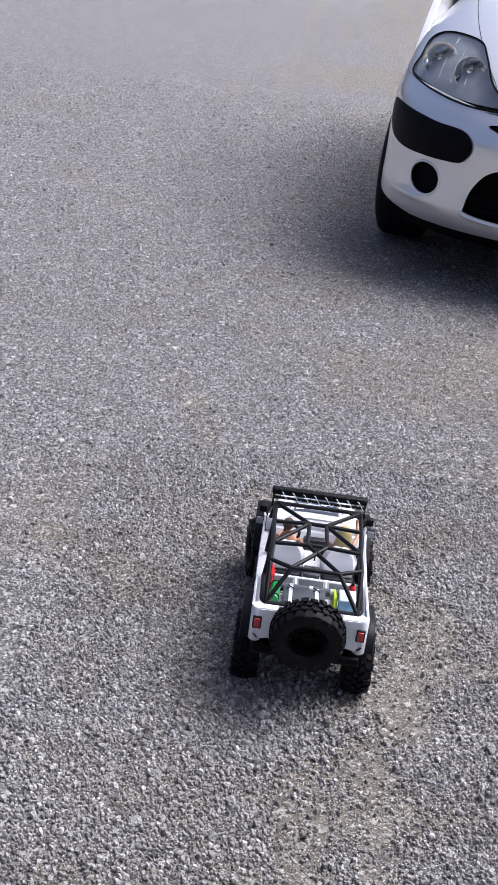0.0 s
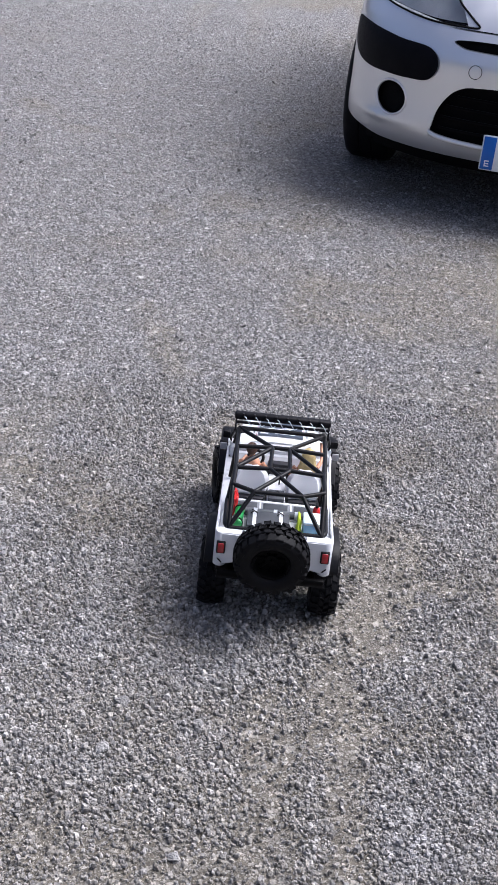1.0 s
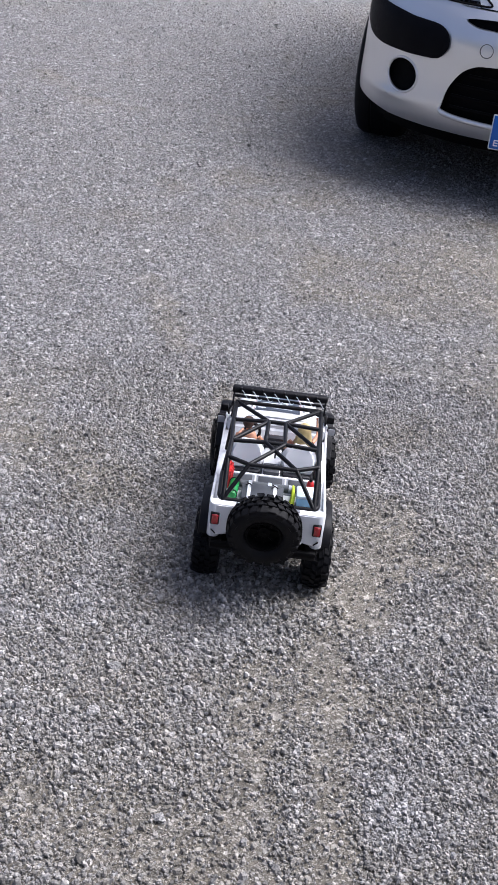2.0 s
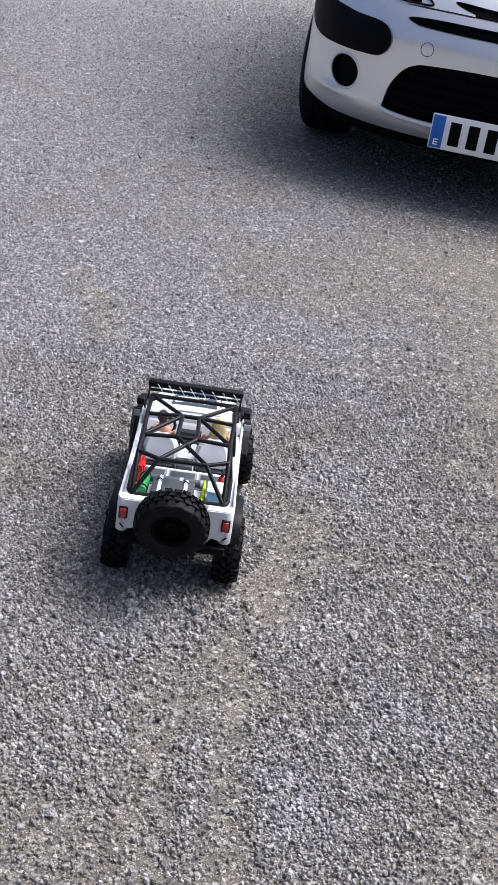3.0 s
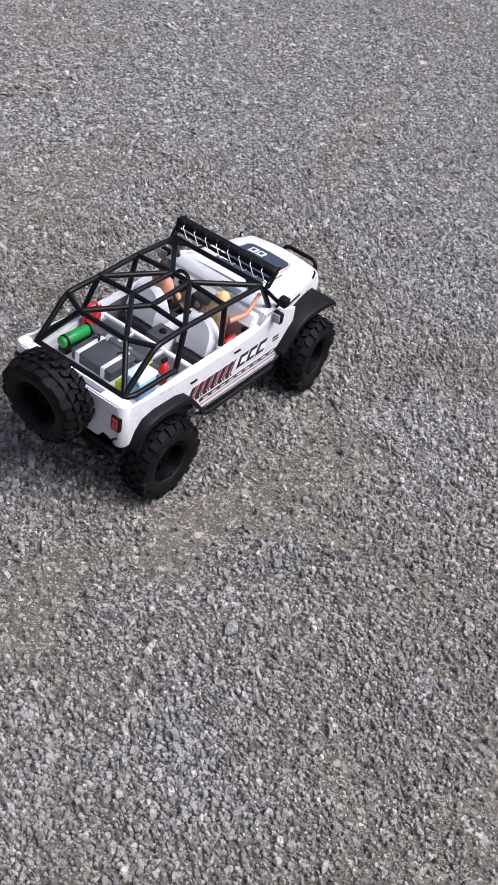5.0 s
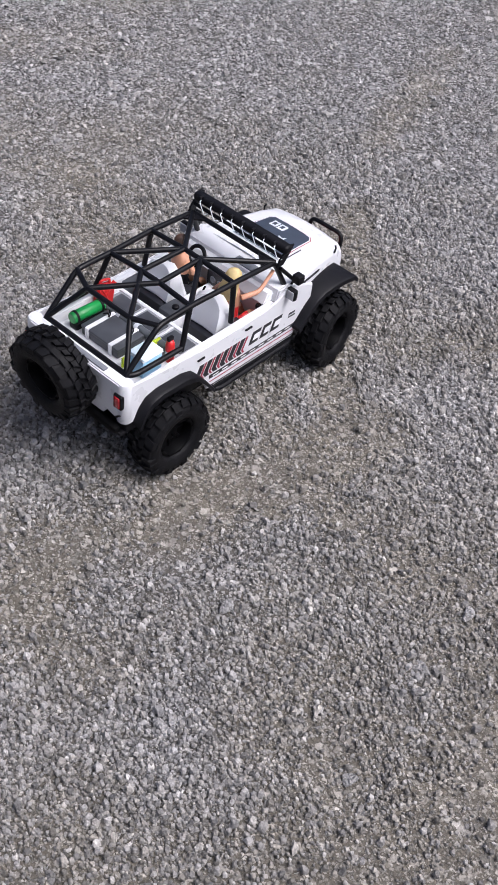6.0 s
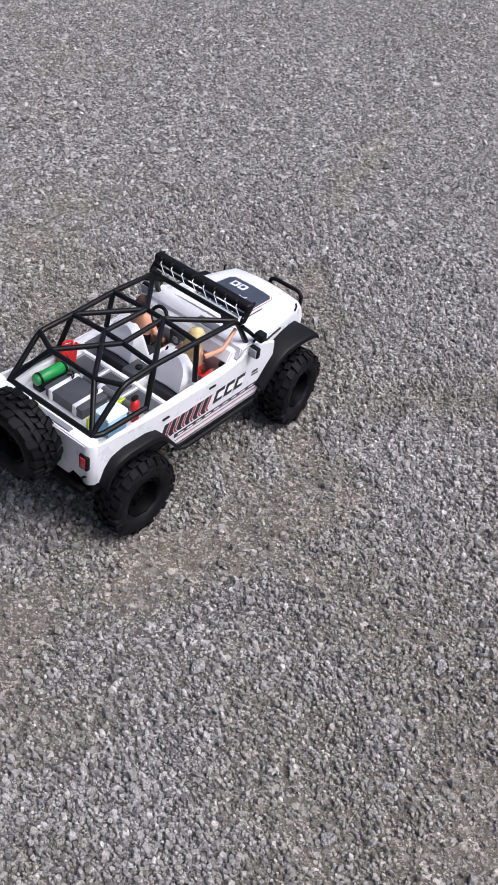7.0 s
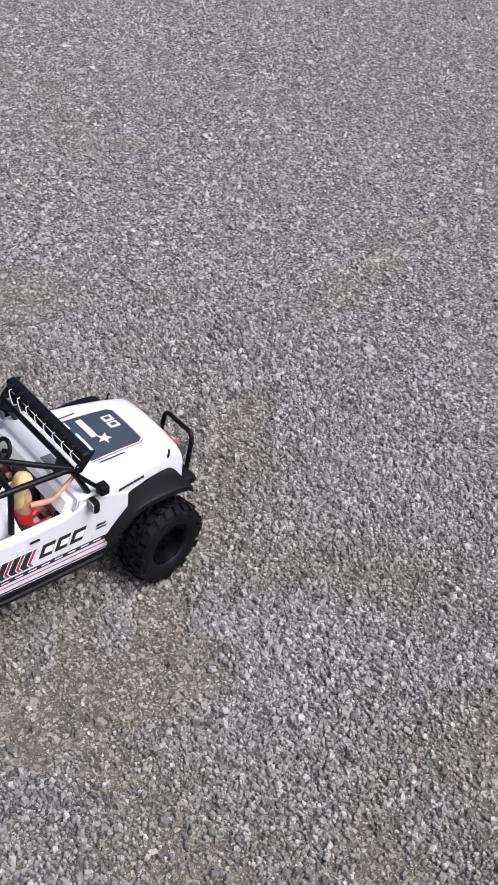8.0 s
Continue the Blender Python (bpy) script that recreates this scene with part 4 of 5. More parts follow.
# ---- two seated dolls, plain shapes ----
def doll(name, x, lean, label, hat, reach):
    bm = loft([[(x + w * math.cos(a), y + d * math.sin(a), z) for a in (2 * math.pi * k / 14 for k in range(14))] for z, y, w, d in
               ((0.124, 0.150, 0.014, 0.011), (0.140, 0.149, 0.012, 0.009), (0.160, 0.147, 0.0135, 0.009), (0.176, 0.147, 0.0155, 0.009), (0.184, 0.148, 0.012, 0.008), (0.187, 0.148, 0.005, 0.005), (0.192, 0.149, 0.0045, 0.0045))], closed=True)
    for sx in (-1, 1):
        tip = reach[0] if sx > 0 else reach[1]
        sh = Vector((x + sx * 0.018, 0.147, 0.178))
        el = (sh + Vector(tip)) / 2 + Vector((sx * 0.006, -0.002, -0.008))
        sweep(bend([sh, el, tip], 0.008), [0.0038 - 0.0014 * k / 6 for k in range(7)], 10, bm=bm)
        sweep(bend([(x + sx * 0.008, 0.150, 0.128), (x + sx * 0.012, 0.178, 0.136), (x + sx * 0.012, 0.190, 0.110)], 0.006), 0.0046, 10, bm=bm)
    for f_ in bm.faces:
        f_.material_index = 1 if f_.calc_center_median().z < (0.152 if hat else 0.158) and abs(f_.calc_center_median().x - x) < 0.0165 and f_.calc_center_median().y < 0.165 else 0
    head = bmesh.new()
    bmesh.ops.create_uvsphere(head, u_segments=18, v_segments=12, radius=0.0092, matrix=pose(x + lean, 0.150, 0.2015) @ Matrix.Diagonal((0.92, 1.0, 1.15, 1)))
    for f_ in head.faces:
        f_.material_index = 0
    join(bm, head)
    cap = bmesh.new()
    bmesh.ops.create_uvsphere(cap, u_segments=18, v_segments=12, radius=0.0102, matrix=pose(x + lean, 0.1485, 0.2030) @ Matrix.Diagonal((0.95, 1.0, 1.1, 1)))
    bmesh.ops.delete(cap, geom=[v for v in cap.verts if v.co.z < 0.2005 - (0.012 if v.co.y < (0.147 if hat else 0.150) else 0.0)], context='VERTS')
    for f_ in cap.faces:
        f_.material_index = 2
    join(bm, cap)
    if hat:      # hair that falls over the shoulders
        hair = loft([[(x + lean + w * math.cos(a), y + d * math.sin(a), z) for a in (2 * math.pi * k / 14 for k in range(14))] for z, y, w, d in
                     ((0.213, 0.148, 0.004, 0.004), (0.211, 0.147, 0.0085, 0.0075), (0.205, 0.1455, 0.0112, 0.0088), (0.197, 0.1430, 0.0125, 0.0075), (0.189, 0.1395, 0.0145, 0.0065), (0.181, 0.1365, 0.0160, 0.0055), (0.175, 0.1350, 0.0120, 0.0035))], closed=True)
        for f_ in hair.faces:
            f_.material_index = 2
        join(bm, hair)
    ob = part(name, bm, M_SKIN, smooth=60)
    ob.data.materials.append(M_RED if hat else M_BLACK)
    ob.data.materials.append(M_HAIR if hat else M_BROWN)
    return tagged(ob, label, "doll")


M_BROWN = mat("brown_plastic", (0.055, 0.028, 0.018), 0.6, var=0.25, scale=120)
doll("doll", 0.046, 0.002, "tan doll with straw-coloured hair seated in the toy car", True, ((0.070, 0.199, 0.2), (0.018, 0.150, 0.165)))
doll("doll", -0.046, -0.002, "tan doll with brown hair seated behind the wheel", False, ((-0.022, 0.150, 0.172), (-0.056, 0.172, 0.176)))

# ---- the parked car ----
M_CAR = mat("silver_car_paint", (0.73, 0.735, 0.75), 0.31, metal=0.76, var=0.02, scale=5, coat=0.7)
M_CARBLACK = mat("black_car_trim", (0.004, 0.004, 0.006), 0.5, var=0.2, scale=20, bump=0.15, bump_scale=900, spec=0.05)
# near-black with the shade of deep openings in its colour; plate bars share it
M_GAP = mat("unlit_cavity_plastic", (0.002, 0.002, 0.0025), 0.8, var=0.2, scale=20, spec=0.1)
M_PLATE = mat("white_plate", (0.75, 0.76, 0.76), 0.35, var=0.04, scale=30)
M_EUBLUE = mat("blue_plate_band", (0.005, 0.10, 0.42), 0.35, var=0.05, scale=30)
M_CHROME = mat("reflector_chrome", (0.75, 0.76, 0.78), 0.12, metal=1.0, var=0.1, scale=60)
M_LAMPBOX = mat("bright_lamp_housing", (0.34, 0.35, 0.37), 0.3, metal=0.6, var=0.1, scale=30)
M_CARTYRE = mat("road_tyre_rubber", (0.006, 0.006, 0.007), 0.7, var=0.3, scale=30, spec=0.2)
M_LENS = bpy.data.materials.new("clear_lamp_cover")
M_LENS.use_nodes = True
lb = M_LENS.node_tree.nodes["Principled BSDF"]
lb.inputs["Base Color"].default_value = (0.86, 0.89, 0.90, 1)
lb.inputs["Transmission Weight"].default_value, lb.inputs["Roughness"].default_value, lb.inputs["IOR"].default_value = 1.0, 0.04, 1.3
M_GLASS = mat("dark_window_glass", (0.02, 0.025, 0.03), 0.04, var=0.05, scale=4, coat=1.0)
car = thing("parked_car", 0, 0, 0, "silver hatchback with black bumper strips parked on gravel", "car")
car.matrix_world = pose(0.829, 2.194, 0, 0, 0, -13.7)
bpy.context.view_layer.update()


def cp(name, bm, material, label="", parent=None, smooth=40):
    return part(name, bm, material, parent or car, label, smooth, local=True)


def lerp_table(table, x):
    for (x0, y0), (x1, y1) in zip(table, table[1:]):
        if x <= x1:
            t = max(0.0, (x - x0) / (x1 - x0))
            return y0 + (y1 - y0) * t
    return table[-1][1]


PLAN = [(0, 0), (0.2, 0.012), (0.35, 0.035), (0.47, 0.075), (0.57, 0.135), (0.66, 0.215), (0.73, 0.31), (0.78, 0.42), (0.815, 0.56), (0.832, 0.74), (0.834, 1.0)]
LEAN = [(0.17, 0.10), (0.20, 0.055), (0.24, 0.02), (0.29, 0.0), (0.36, 0.005), (0.42, 0.0), (0.50, -0.01), (0.55, 0.0), (0.60, 0.025), (0.66, 0.07), (0.72, 0.13), (0.78, 0.22), (0.83, 0.33), (0.87, 0.46), (0.91, 0.62), (0.95, 0.80), (1.0, 1.02)]
UMAX = [(0.17, 0.834), (0.60, 0.826), (0.72, 0.805), (0.80, 0.780), (0.86, 0.745), (0.92, 0.715), (1.0, 0.69)]


def soft_table(table, x, w):
    return (lerp_table(table, x - w) + 2 * lerp_table(table, x - w / 2) + 2 * lerp_table(table, x) + 2 * lerp_table(table, x + w / 2) + lerp_table(table, x + w)) / 8


def front(u, z, off=0.0):
    """The car's nose: u across, z up; off metres proud of it."""
    um = lerp_table(UMAX, z)
    v = soft_table(PLAN, abs(u) * 0.834 / um, 0.03) + soft_table(LEAN, z, 0.025)
    v -= 0.012 * math.exp(-((z - 0.288) / 0.014) ** 2 - ((abs(u) - 0.64) / 0.08) ** 2)      # moulded ridge under the fog lamps
    return Vector((u, v - off, z))


def smooth_line(pts, n=6):
    """A closed rounded outline through the points."""
    out = []
    m_ = len(pts)
    for i in range(m_):
        p0, p1, p2, p3 = pts[i - 1], pts[i], pts[(i + 1) % m_], pts[(i + 2) % m_]
        for k in range(n):
            t = k / n
            out.append(tuple(0.5 * (2 * b + (c - a) * t + (2 * a - 5 * b + 4 * c - d) * t * t + (3 * b - a - 3 * c + d) * t ** 3) for a, b, c, d in zip(p0, p1, p2, p3)))
    return out


def flip(pts):
    return [(-u, z) for u, z in pts][::-1]


def inside(p, poly):
    x, y = p
    hit = False
    for (x0, y0), (x1, y1) in zip(poly, poly[1:] + poly[:1]):
        if (y0 > y) != (y1 > y) and x < (x1 - x0) * (y - y0) / (y1 - y0) + x0:
            hit = not hit
    return hit


def nearest(p, poly):
    best = None
    for (x0, y0), (x1, y1) in zip(poly, poly[1:] + poly[:1]):
        dx, dy = x1 - x0, y1 - y0
        t = max(0, min(1, ((p[0] - x0) * dx + (p[1] - y0) * dy) / (dx * dx + dy * dy + 1e-12)))
        q = (x0 + t * dx, y0 + t * dy)
        d = (q[0] - p[0]) ** 2 + (q[1] - p[1]) ** 2
        if best is None or d < best[0]:
            best = (d, q)
    return best[1]


def skin(ufun, z0fun, z1fun, nu, nz, holes, lip=0.025):
    """A curved panel of the nose with openings whose edges turn inwards."""
    bm = bmesh.new()
    flat = {}
    rows_ = []
    for i in range(nz + 1):
        row = []
        for j in range(nu + 1):
            s_ = j / nu
            zmid = None
            u0, u1 = ufun(0.0)
            u = u0 + (u1 - u0) * s_
            z = z0fun(u) + (z1fun(u) - z0fun(u)) * i / nz
            u0, u1 = ufun(z)
            u = u0 + (u1 - u0) * s_
            v = bm.verts.new((u, 0, z))
            flat[v] = (u, z)
            row.append(v)
        rows_.append(row)
    for i in range(nz):
        for j in range(nu):
            bm.faces.new((rows_[i][j], rows_[i][j + 1], rows_[i + 1][j + 1], rows_[i + 1][j]))
    outer = {e for e in bm.edges if e.is_boundary}
    outer_v = {v for e in outer for v in e.verts}
    for h in holes:
        gone = [f_ for f_ in bm.faces if inside((f_.calc_center_median().x, f_.calc_center_median().z), h)]
        bmesh.ops.delete(bm, geom=gone, context='FACES')
        for v in {v for e in bm.edges if e.is_boundary for v in e.verts}:
            if v not in outer_v:
                q = nearest((v.co.x, v.co.z), h)
                if (q[0] - v.co.x) ** 2 + (q[1] - v.co.z) ** 2 < 0.0006:
                    v.co = (q[0], 0, q[1])
    for v in bm.verts:
        v.co = front(v.co.x, v.co.z)
    rim = [e for e in bm.edges if e.is_boundary]
    ext_ = bmesh.ops.extrude_edge_only(bm, edges=rim)
    bmesh.ops.translate(bm, vec=(0, lip, 0), verts=[g for g in ext_["geom"] if isinstance(g, bmesh.types.BMVert)])
    return finish(bm)


def patch(outline, off, rings=6, dome=0.0, thick=0.0):
    """A piece that follows the nose inside an outline."""
    bm = bmesh.new()
    cu = sum(p[0] for p in outline) / len(outline)
    cz = sum(p[1] for p in outline) / len(outline)
    rows_ = []
    for k in range(1, rings + 1):
        s_ = k / rings
        rows_.append([bm.verts.new(front(cu + (u - cu) * s_, cz + (z - cz) * s_, off + dome * (1 - s_ ** 4))) for u, z in outline])
    mid = bm.verts.new(front(cu, cz, off + dome))
    n = len(outline)
    for i in range(n):
        bm.faces.new((mid, rows_[0][i], rows_[0][(i + 1) % n]))
        for a, b in zip(rows_, rows_[1:]):
            bm.faces.new((a[i], b[i], b[(i + 1) % n], a[(i + 1) % n]))
    finish(bm)
    if thick:
        edge = [e for e in bm.edges if e.is_boundary]
        ext_ = bmesh.ops.extrude_edge_only(bm, edges=edge)
        bmesh.ops.translate(bm, vec=(0, thick, 0), verts=[g for g in ext_["geom"] if isinstance(g, bmesh.types.BMVert)])
        finish(bm)
    return bm


STRIP = smooth_line([(-0.765, 0.575), (-0.653, 0.564), (-0.57, 0.554), (-0.48, 0.549), (-0.443, 0.530), (-0.431, 0.5), (-0.438, 0.470), (-0.465, 0.445), (-0.53, 0.438), (-0.61, 0.436), (-0.70, 0.440), (-0.755, 0.464), (-0.780, 0.511), (-0.783, 0.550)])
FOG = [(-0.583 + 0.058 * math.cos(a), 0.361 + 0.056 * math.sin(a)) for a in (2 * math.pi * k / 36 for k in range(36))]
GRILLE = smooth_line([(-0.424, 0.302), (-0.428, 0.286), (-0.40, 0.2745), (-0.30, 0.267), (-0.1, 0.263), (0.1, 0.263), (0.30, 0.267), (0.40, 0.2745), (0.428, 0.286), (0.424, 0.302),
                      (0.412, 0.358), (0.376, 0.415), (0.335, 0.442), (0.29, 0.450), (0.17, 0.458), (0, 0.460), (-0.17, 0.458), (-0.29, 0.450), (-0.335, 0.442), (-0.376, 0.415), (-0.412, 0.358)])
SLIT = smooth_line([(-0.390, 0.579), (-0.30, 0.588), (-0.09, 0.5885), (0.09, 0.5885), (0.30, 0.588), (0.390, 0.579), (0.365, 0.563), (0.31, 0.557), (0.08, 0.554), (-0.08, 0.554), (-0.31, 0.557), (-0.365, 0.563)], 4)
LAMP = smooth_line([(-0.730, 0.672), (-0.716, 0.724), (-0.704, 0.780), (-0.636, 0.812), (-0.51, 0.807), (-0.462, 0.767), (-0.412, 0.695), (-0.345, 0.645), (-0.322, 0.625), (-0.38, 0.6215), (-0.47, 0.622), (-0.55, 0.630), (-0.65, 0.647)])
BADGE_GAP = smooth_line([(-0.25, 0.648), (-0.215, 0.628), (-0.10, 0.612), (0.10, 0.612), (0.215, 0.628), (0.25, 0.648), (0.10, 0.642), (-0.10, 0.642)], 4)


def seam(u):
    a = abs(u)
    return 0.612 if a < 0.40 else 0.612 + (a - 0.40) * 0.145


cp("bumper", skin(lambda z: (-0.790, 0.790), lambda u: 0.212 + 0.03 * max(0, abs(u) - 0.62) / 0.2, seam, 158, 46, [FOG, flip(FOG), GRILLE, SLIT]), M_CAR)
UH = [(0.60, 0.345), (0.70, 0.407), (0.773, 0.472), (0.808, 0.505), (0.919, 0.613), (1.0, 0.655)]
cp("hood", skin(lambda z: (-lerp_table(UH, z) + 0.002, lerp_table(UH, z) - 0.002) if z else (-0.345, 0.345), lambda u: 0.617, lambda u: 1.0, 70, 44, [BADGE_GAP], 0.012), M_CAR)
for side in (-1, 1):
    f_ = (lambda pts: pts) if side < 0 else flip

    def urange(z, s=side):
        a, b = -lerp_table(UMAX, z if z else 0.62), -(lerp_table(UH, z) if z else 0.345) - 0.002
        return (a, b) if s < 0 else (-b, -a)

    cp("front_wing", skin(urange, lambda u: seam(u) + 0.004, lambda u: 1.0, 60, 46, [f_(LAMP)], 0.010), M_CAR)
    cp("bumper_strip", patch(f_(STRIP), 0.008, 8, 0.006, 0.014), M_CARBLACK, "black plastic bumper strip")
    # sheet closing the fog hole, coloured as dark as the unlit depth
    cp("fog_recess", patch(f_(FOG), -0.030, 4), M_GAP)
    lamp = cp("headlight", patch(f_(LAMP), -0.050, 6), M_LAMPBOX)
    cp("lamp_cover", patch(f_(LAMP), 0.002, 8, 0.004, 0.004), M_LENS, "clear lamp cover", lamp).visible_shadow = False
    for u, z, r in ((-0.63, 0.728, 0.062), (-0.505, 0.712, 0.055)):
        p_ = front(u, z, -0.040)
        bowl = lathe([(0.008, 0.040), (0.020, 0.030), (r * 0.7, 0.012), (r * 0.95, 0.0), (r, 0.0), (r, 0.004)], 28, 'Y')
        cp("reflector", turn(bowl, Matrix.Translation((side * -p_.x, p_.y - 0.02, p_.z))), M_CHROME, "", lamp)
        bulb = lathe([(0.0, -0.016), (0.010, -0.012), (0.013, 0.0), (0.010, 0.03)], 16, 'Y')
        cp("bulb", turn(bulb, Matrix.Translation((side * -p_.x, p_.y, p_.z))), M_CHROME, "", lamp)
    for k in range(4):
        u = -0.66 + 0.05 * k
        cp("reflector_rib", sweep([front(u * -side, 0.664, -0.034), front((u + 0.008) * -side, 0.745, -0.034), front((u + 0.022) * -side, 0.790, -0.038)], 0.0009, 6), M_LAMPBOX, "", lamp)
    cp("lamp_surround", sweep([front(u, z, 0.0015) for u, z in f_(LAMP)], 0.0035, 6, closed=True), M_GAP)
    cp("fog_lip", sweep([front(u, z, -0.001) for u, z in f_(FOG)], 0.0045, 10, closed=True), M_CAR)
# grille backing and bars: shade behind the opening is put into their colour
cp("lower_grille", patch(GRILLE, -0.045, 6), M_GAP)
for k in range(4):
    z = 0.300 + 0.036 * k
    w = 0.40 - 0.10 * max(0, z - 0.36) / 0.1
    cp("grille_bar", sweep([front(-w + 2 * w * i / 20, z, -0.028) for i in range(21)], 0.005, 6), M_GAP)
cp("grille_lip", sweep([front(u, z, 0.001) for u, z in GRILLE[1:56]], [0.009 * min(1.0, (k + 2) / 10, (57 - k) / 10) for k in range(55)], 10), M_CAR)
# slit and badge gap are shut by dark sheets standing for shade
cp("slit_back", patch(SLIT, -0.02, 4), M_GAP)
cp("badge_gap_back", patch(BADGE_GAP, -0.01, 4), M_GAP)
cp("tow_cover", sweep([front(-0.306 + 0.021 * math.cos(a), 0.498 + 0.021 * math.sin(a), 0.0008) for a in (2 * math.pi * k / 28 for k in range(28))], 0.0012, 6, closed=True), M_DKGREY)
# inner liner added so that nothing shows through the gaps, near-black in place of shade
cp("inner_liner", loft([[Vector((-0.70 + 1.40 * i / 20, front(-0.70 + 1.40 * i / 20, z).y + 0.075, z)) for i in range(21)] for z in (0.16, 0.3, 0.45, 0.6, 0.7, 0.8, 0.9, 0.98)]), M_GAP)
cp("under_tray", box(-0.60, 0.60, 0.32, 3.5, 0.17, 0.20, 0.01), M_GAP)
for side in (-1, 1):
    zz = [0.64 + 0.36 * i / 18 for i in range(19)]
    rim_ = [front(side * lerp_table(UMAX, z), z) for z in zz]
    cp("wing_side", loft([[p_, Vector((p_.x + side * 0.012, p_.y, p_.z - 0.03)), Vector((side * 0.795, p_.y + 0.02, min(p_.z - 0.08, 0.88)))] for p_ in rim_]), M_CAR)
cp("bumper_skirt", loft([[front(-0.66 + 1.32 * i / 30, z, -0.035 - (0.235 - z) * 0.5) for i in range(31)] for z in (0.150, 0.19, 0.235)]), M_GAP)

# number plate: the registration stands as plain bars
plate = cp("number_plate", None or box(-0.240, 0.280, -0.022, -0.014, 0.208, 0.320, 0.004), M_PLATE, "white number plate with a blue band")
cp("plate_band", box(-0.236, -0.196, -0.0235, -0.0215, 0.212, 0.316, 0.001), M_EUBLUE, "blue band", plate)
for x0, x1, z0, z1 in ((-0.224, -0.2205, 0.221, 0.241), (-0.2205, -0.209, 0.221, 0.2245), (-0.2205, -0.210, 0.2293, 0.2327), (-0.2205, -0.209, 0.2375, 0.241)):
    cp("band_letter", box(x0, x1, -0.0245, -0.0230, z0, z1), M_PLATE, "", plate, 0)
for k in range(4):
    x = -0.178 + 0.060 * k
    cp("plate_bar", box(x, x + 0.036, -0.0235, -0.0215, 0.226, 0.302, 0.001), M_GAP, "", plate)
for k in range(3):
    x = 0.085 + 0.060 * k
    cp("plate_bar", box(x, x + 0.036, -0.0235, -0.0215, 0.226, 0.302, 0.001), M_GAP, "", plate)

# sides, cabin, roof and rear
LOW = [(0.47, 0.22), (1.13, 0.22), (2.94, 0.22)]


def arch(cy, r, n=14):
    return [(cy + r * math.cos(a), 0.29 + r * math.sin(a)) for a in (math.pi - math.pi * k / n for k in range(n + 1))]


for side in (-1, 1):
    prof = [(0.62, 0.60)] + [(y, z) for y, z in arch(0.80, 0.325) if z > 0.22 and y > 0.66] + [(1.125, 0.22), (2.935, 0.22)] + [(y, z) for y, z in arch(3.26, 0.325) if z > 0.22] + [(3.60, 0.25), (3.82, 0.30), (3.84, 0.55), (3.78, 0.92), (3.0, 0.97), (2.0, 0.98), (1.2, 0.97), (1.0, 0.90), (0.85, 0.80), (0.70, 0.68)]
    bm = prism(prof, 0.03, 'X', side * 0.775 - 0.015, 0.008)
    cp("side_wall", bm, M_CAR)
    for y in (0.80, 3.26):
        wh = new("wheel")
        wh.parent = car
        wh.matrix_basis = pose(side * 0.725, y, 0.285, 0, 0, 0 if side > 0 else 180)
        if "tyre" not in CAR_WHEEL:
            bm = lathe([(0.185, 0.075), (0.20, 0.088), (0.255, 0.092), (0.278, 0.082), (0.287, 0.065), (0.288, 0.03), (0.284, 0.028), (0.284, 0.022), (0.288, 0.020), (0.288, -0.02), (0.284, -0.022), (0.284, -0.028), (0.288, -0.03), (0.287, -0.065), (0.278, -0.082), (0.255, -0.092), (0.20, -0.088), (0.185, -0.075), (0.185, 0.075)], 64)
            p_ = part("tyre", bm, M_CARTYRE)
            CAR_WHEEL["tyre"] = p_.data
            bm = lathe([(0.19, 0.078), (0.18, 0.082), (0.165, 0.060), (0.06, 0.070), (0.05, 0.085), (0.0, 0.085)], 48)
            for k in range(7):
                join(bm, turn(box(0.062, 0.078, 0.05, 0.172, -0.018, 0.018, 0.006), Matrix.Rotation(2 * math.pi * k / 7, 4, 'X')))
            p2 = part("rim", bm, M_SILVER)
            CAR_WHEEL["rim"] = p2.data
        else:
            p_, p2 = new("tyre", CAR_WHEEL["tyre"]), new("rim", CAR_WHEEL["rim"])
        p_.parent = p2.parent = wh
    for y0, y1 in ((1.42, 2.10), (2.16, 2.95)):
        zt = 1.36
        cp("side_window", prism([(y0 + (0.28 if y0 < 2 else 0.0), zt), (y0, 1.0), (y1, 1.0), (y1 - (0.12 if y1 > 2.5 else 0), zt)], 0.006, 'X', side * 0.72 - 0.003), M_GLASS, "dark side window")
roof = [[(x * w, y, z + 0.03 * (1 - x * x)) for x in (-1, -0.8, -0.5, -0.2, 0.2, 0.5, 0.8, 1)] for y, w, z in ((1.34, 0.67, 0.985), (1.46, 0.66, 1.10), (1.62, 0.64, 1.27), (1.80, 0.61, 1.40), (2.0, 0.60, 1.47), (2.5, 0.60, 1.48), (3.1, 0.60, 1.44), (3.45, 0.60, 1.32))]
cp("windscreen", loft(roof[:4]), M_GLASS, "dark windscreen")
cp("roof", thicken(loft(roof[3:]), 0.02), M_CAR)
tail = [[(x * w, y + 0.04 * x * x * -1, z) for x in (-1, -0.8, -0.5, 0, 0.5, 0.8, 1)] for y, w, z in ((3.45, 0.60, 1.32), (3.66, 0.66, 1.0), (3.80, 0.80, 0.90), (3.85, 0.82, 0.55), (3.82, 0.80, 0.28))]
cp("tailgate", thicken(loft(tail), 0.02), M_CAR)
cp("cabin_sill", box(-0.80, 0.80, 1.34, 3.75, 0.93, 0.98, 0.02), M_CAR)
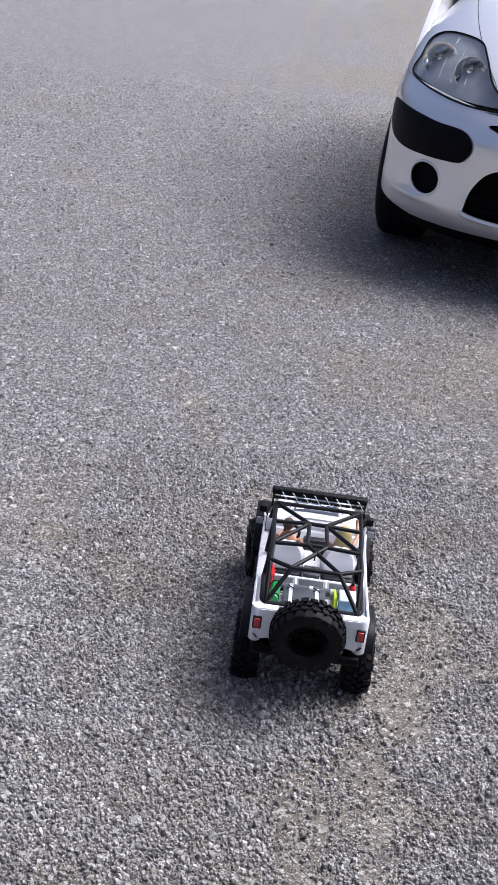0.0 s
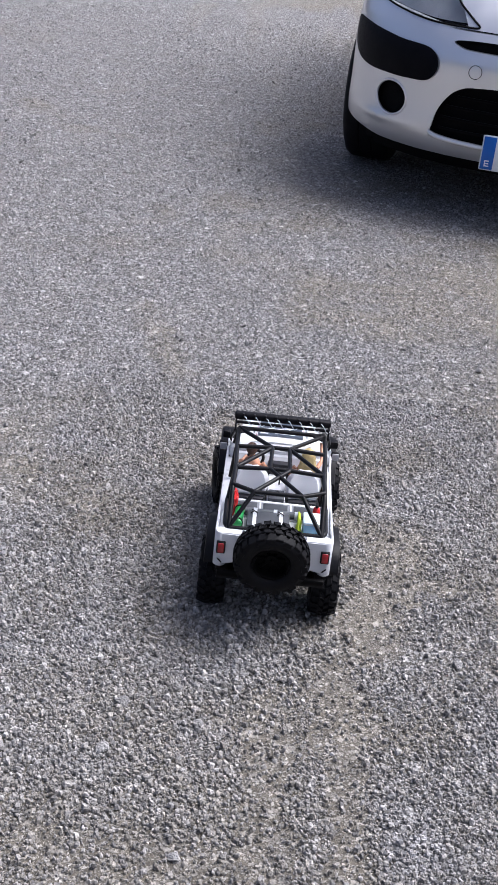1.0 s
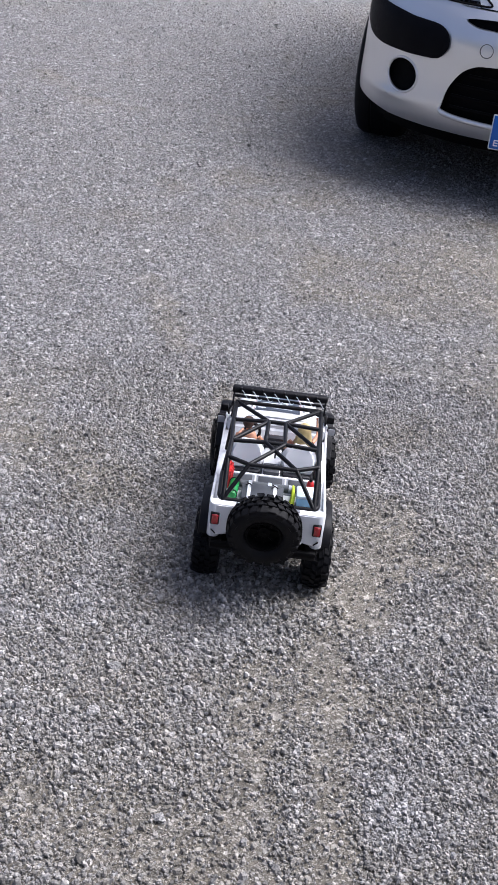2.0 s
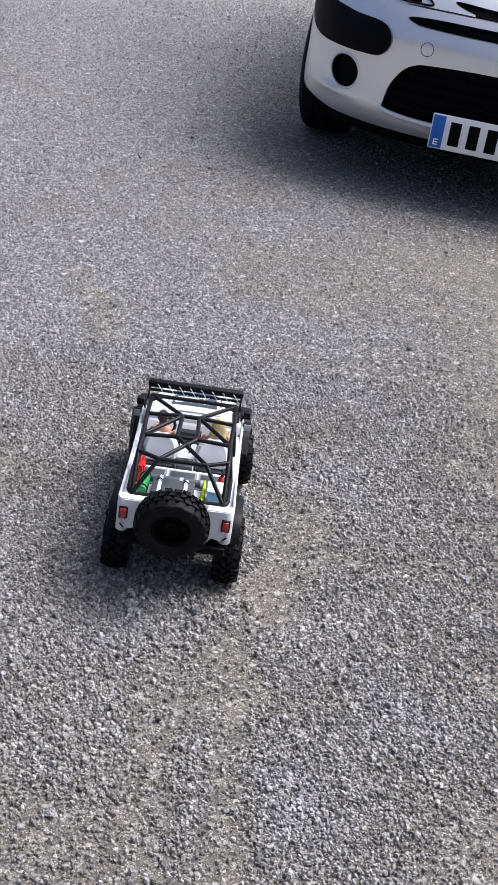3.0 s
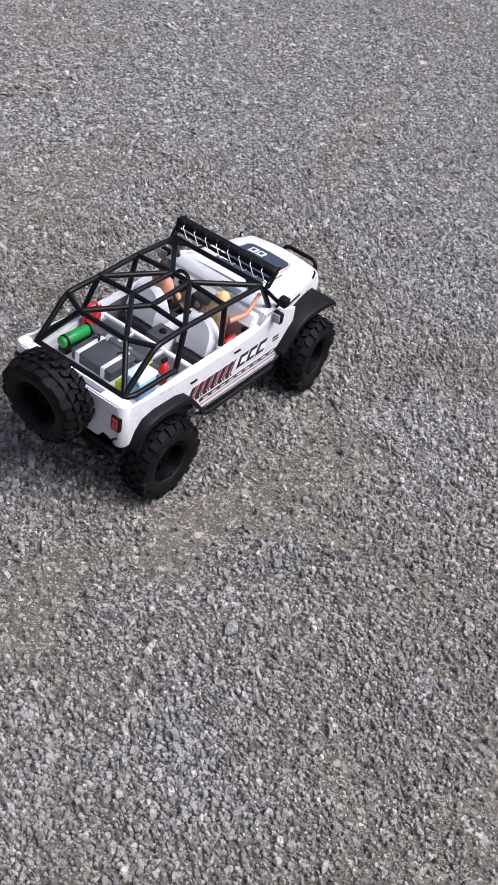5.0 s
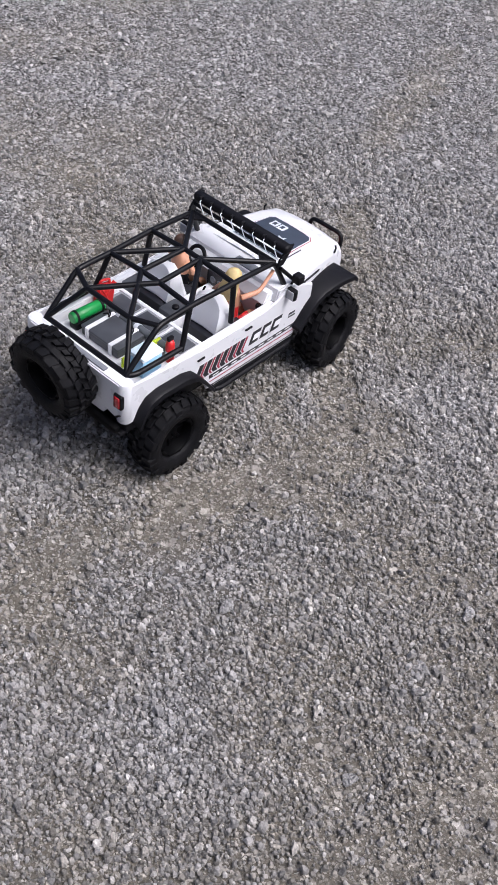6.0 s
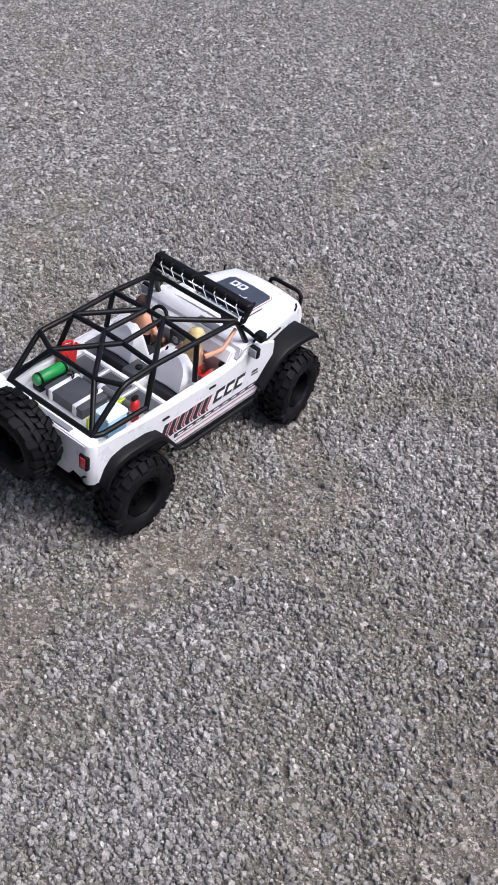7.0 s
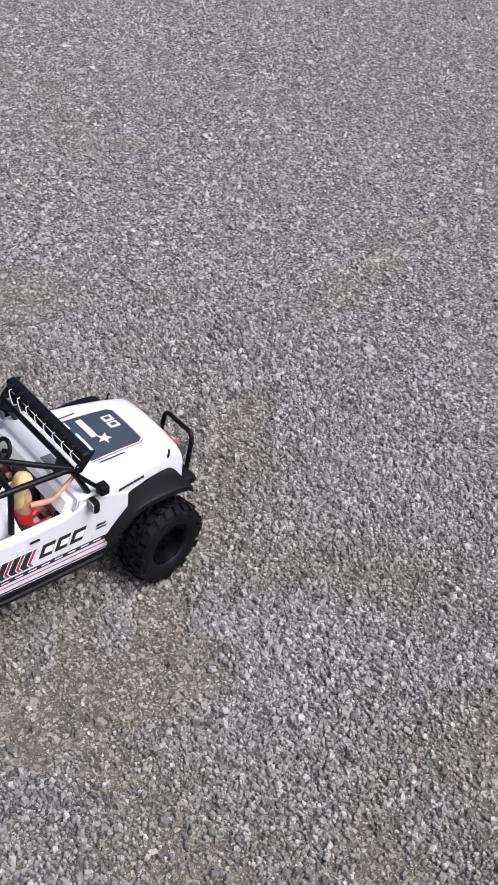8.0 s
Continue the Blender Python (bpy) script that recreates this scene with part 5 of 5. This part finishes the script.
for side in (-1, 1):
    for (ya, za), (yb, zb) in (((1.36, 0.985), (1.80, 1.40)), ((2.13, 0.98), (2.13, 1.46)), ((3.62, 0.97), (3.30, 1.40))):
        cp("pillar", sweep([(side * 0.745, ya, za), (side * 0.62, yb, zb)], 0.035, 8), M_CAR)


# ---- single larger stones lying in the gravel ----
def stone_mesh(seed):
    rng = random.Random(seed)
    bm = bmesh.new()
    bmesh.ops.create_icosphere(bm, subdivisions=2, radius=0.5)
    cuts = [(Vector((rng.gauss(0, 1), rng.gauss(0, 1), rng.gauss(0, 0.8))).normalized(), rng.uniform(0.26, 0.42)) for _ in range(12)]
    for v in bm.verts:
        for way, far in cuts:      # broken flat faces
            v.co -= way * max(0.0, v.co.dot(way) - far)
        v.co *= 1.15 + 0.10 * noise.noise(v.co * 4 + Vector((seed, 0, 0)))
        v.co.z *= 0.60
        v.co.x *= 1.2
    me = bpy.data.meshes.new("stone")
    bm.to_mesh(me)
    bm.free()
    for p_ in me.polygons:
        p_.use_smooth = False
    me.materials.append(M_PEBBLE)
    return me


M_PEBBLE = mat("pale_weathered_stone", (0.33, 0.323, 0.315), 0.88, var=0.30, scale=4.0, bump=0.7, bump_scale=6.0, spec=0.25, obj=0.25, bump_depth=0.035)
STONES = [stone_mesh(k) for k in range(9)]
rng = random.Random(21)
spots = [(-0.195, -0.281, 0.026), (-0.083, -0.308, 0.018), (-0.092, -0.556, 0.022), (-0.21, -0.38, 0.026), (0.306, -0.116, 0.024), (0.426, 0.331, 0.019), (0.371, -0.024, 0.014), (0.23, -0.437, 0.016), (0.061, 0.659, 0.022), (-0.118, 1.075, 0.022),
         (-0.379, 0.763, 0.017), (0.518, -0.017, 0.027), (0.549, -0.184, 0.022), (0.512, 0.088, 0.024), (0.560, -0.087, 0.016), (0.367, -0.281, 0.020), (0.378, 0.412, 0.020)]
while len(spots) < 60:
    x, y = rng.uniform(-0.7, 0.8), rng.uniform(-0.6, 1.6)
    if not (-0.14 < x < 0.14 and -0.16 < y < 0.44):
        spots.append((x, y, rng.choice((0.009, 0.010, 0.011, 0.012, 0.014))))
for x, y, d in spots:
    st = new("stone", rng.choice(STONES))
    st.parent = ground
    st.matrix_basis = pose(x, y, ground_z(x, y) + d * 0.15, rng.uniform(-15, 15), rng.uniform(-15, 15), rng.uniform(0, 360)) @ Matrix.Diagonal((d * 0.86, d * rng.uniform(0.62, 0.9), d * 0.8, 1))
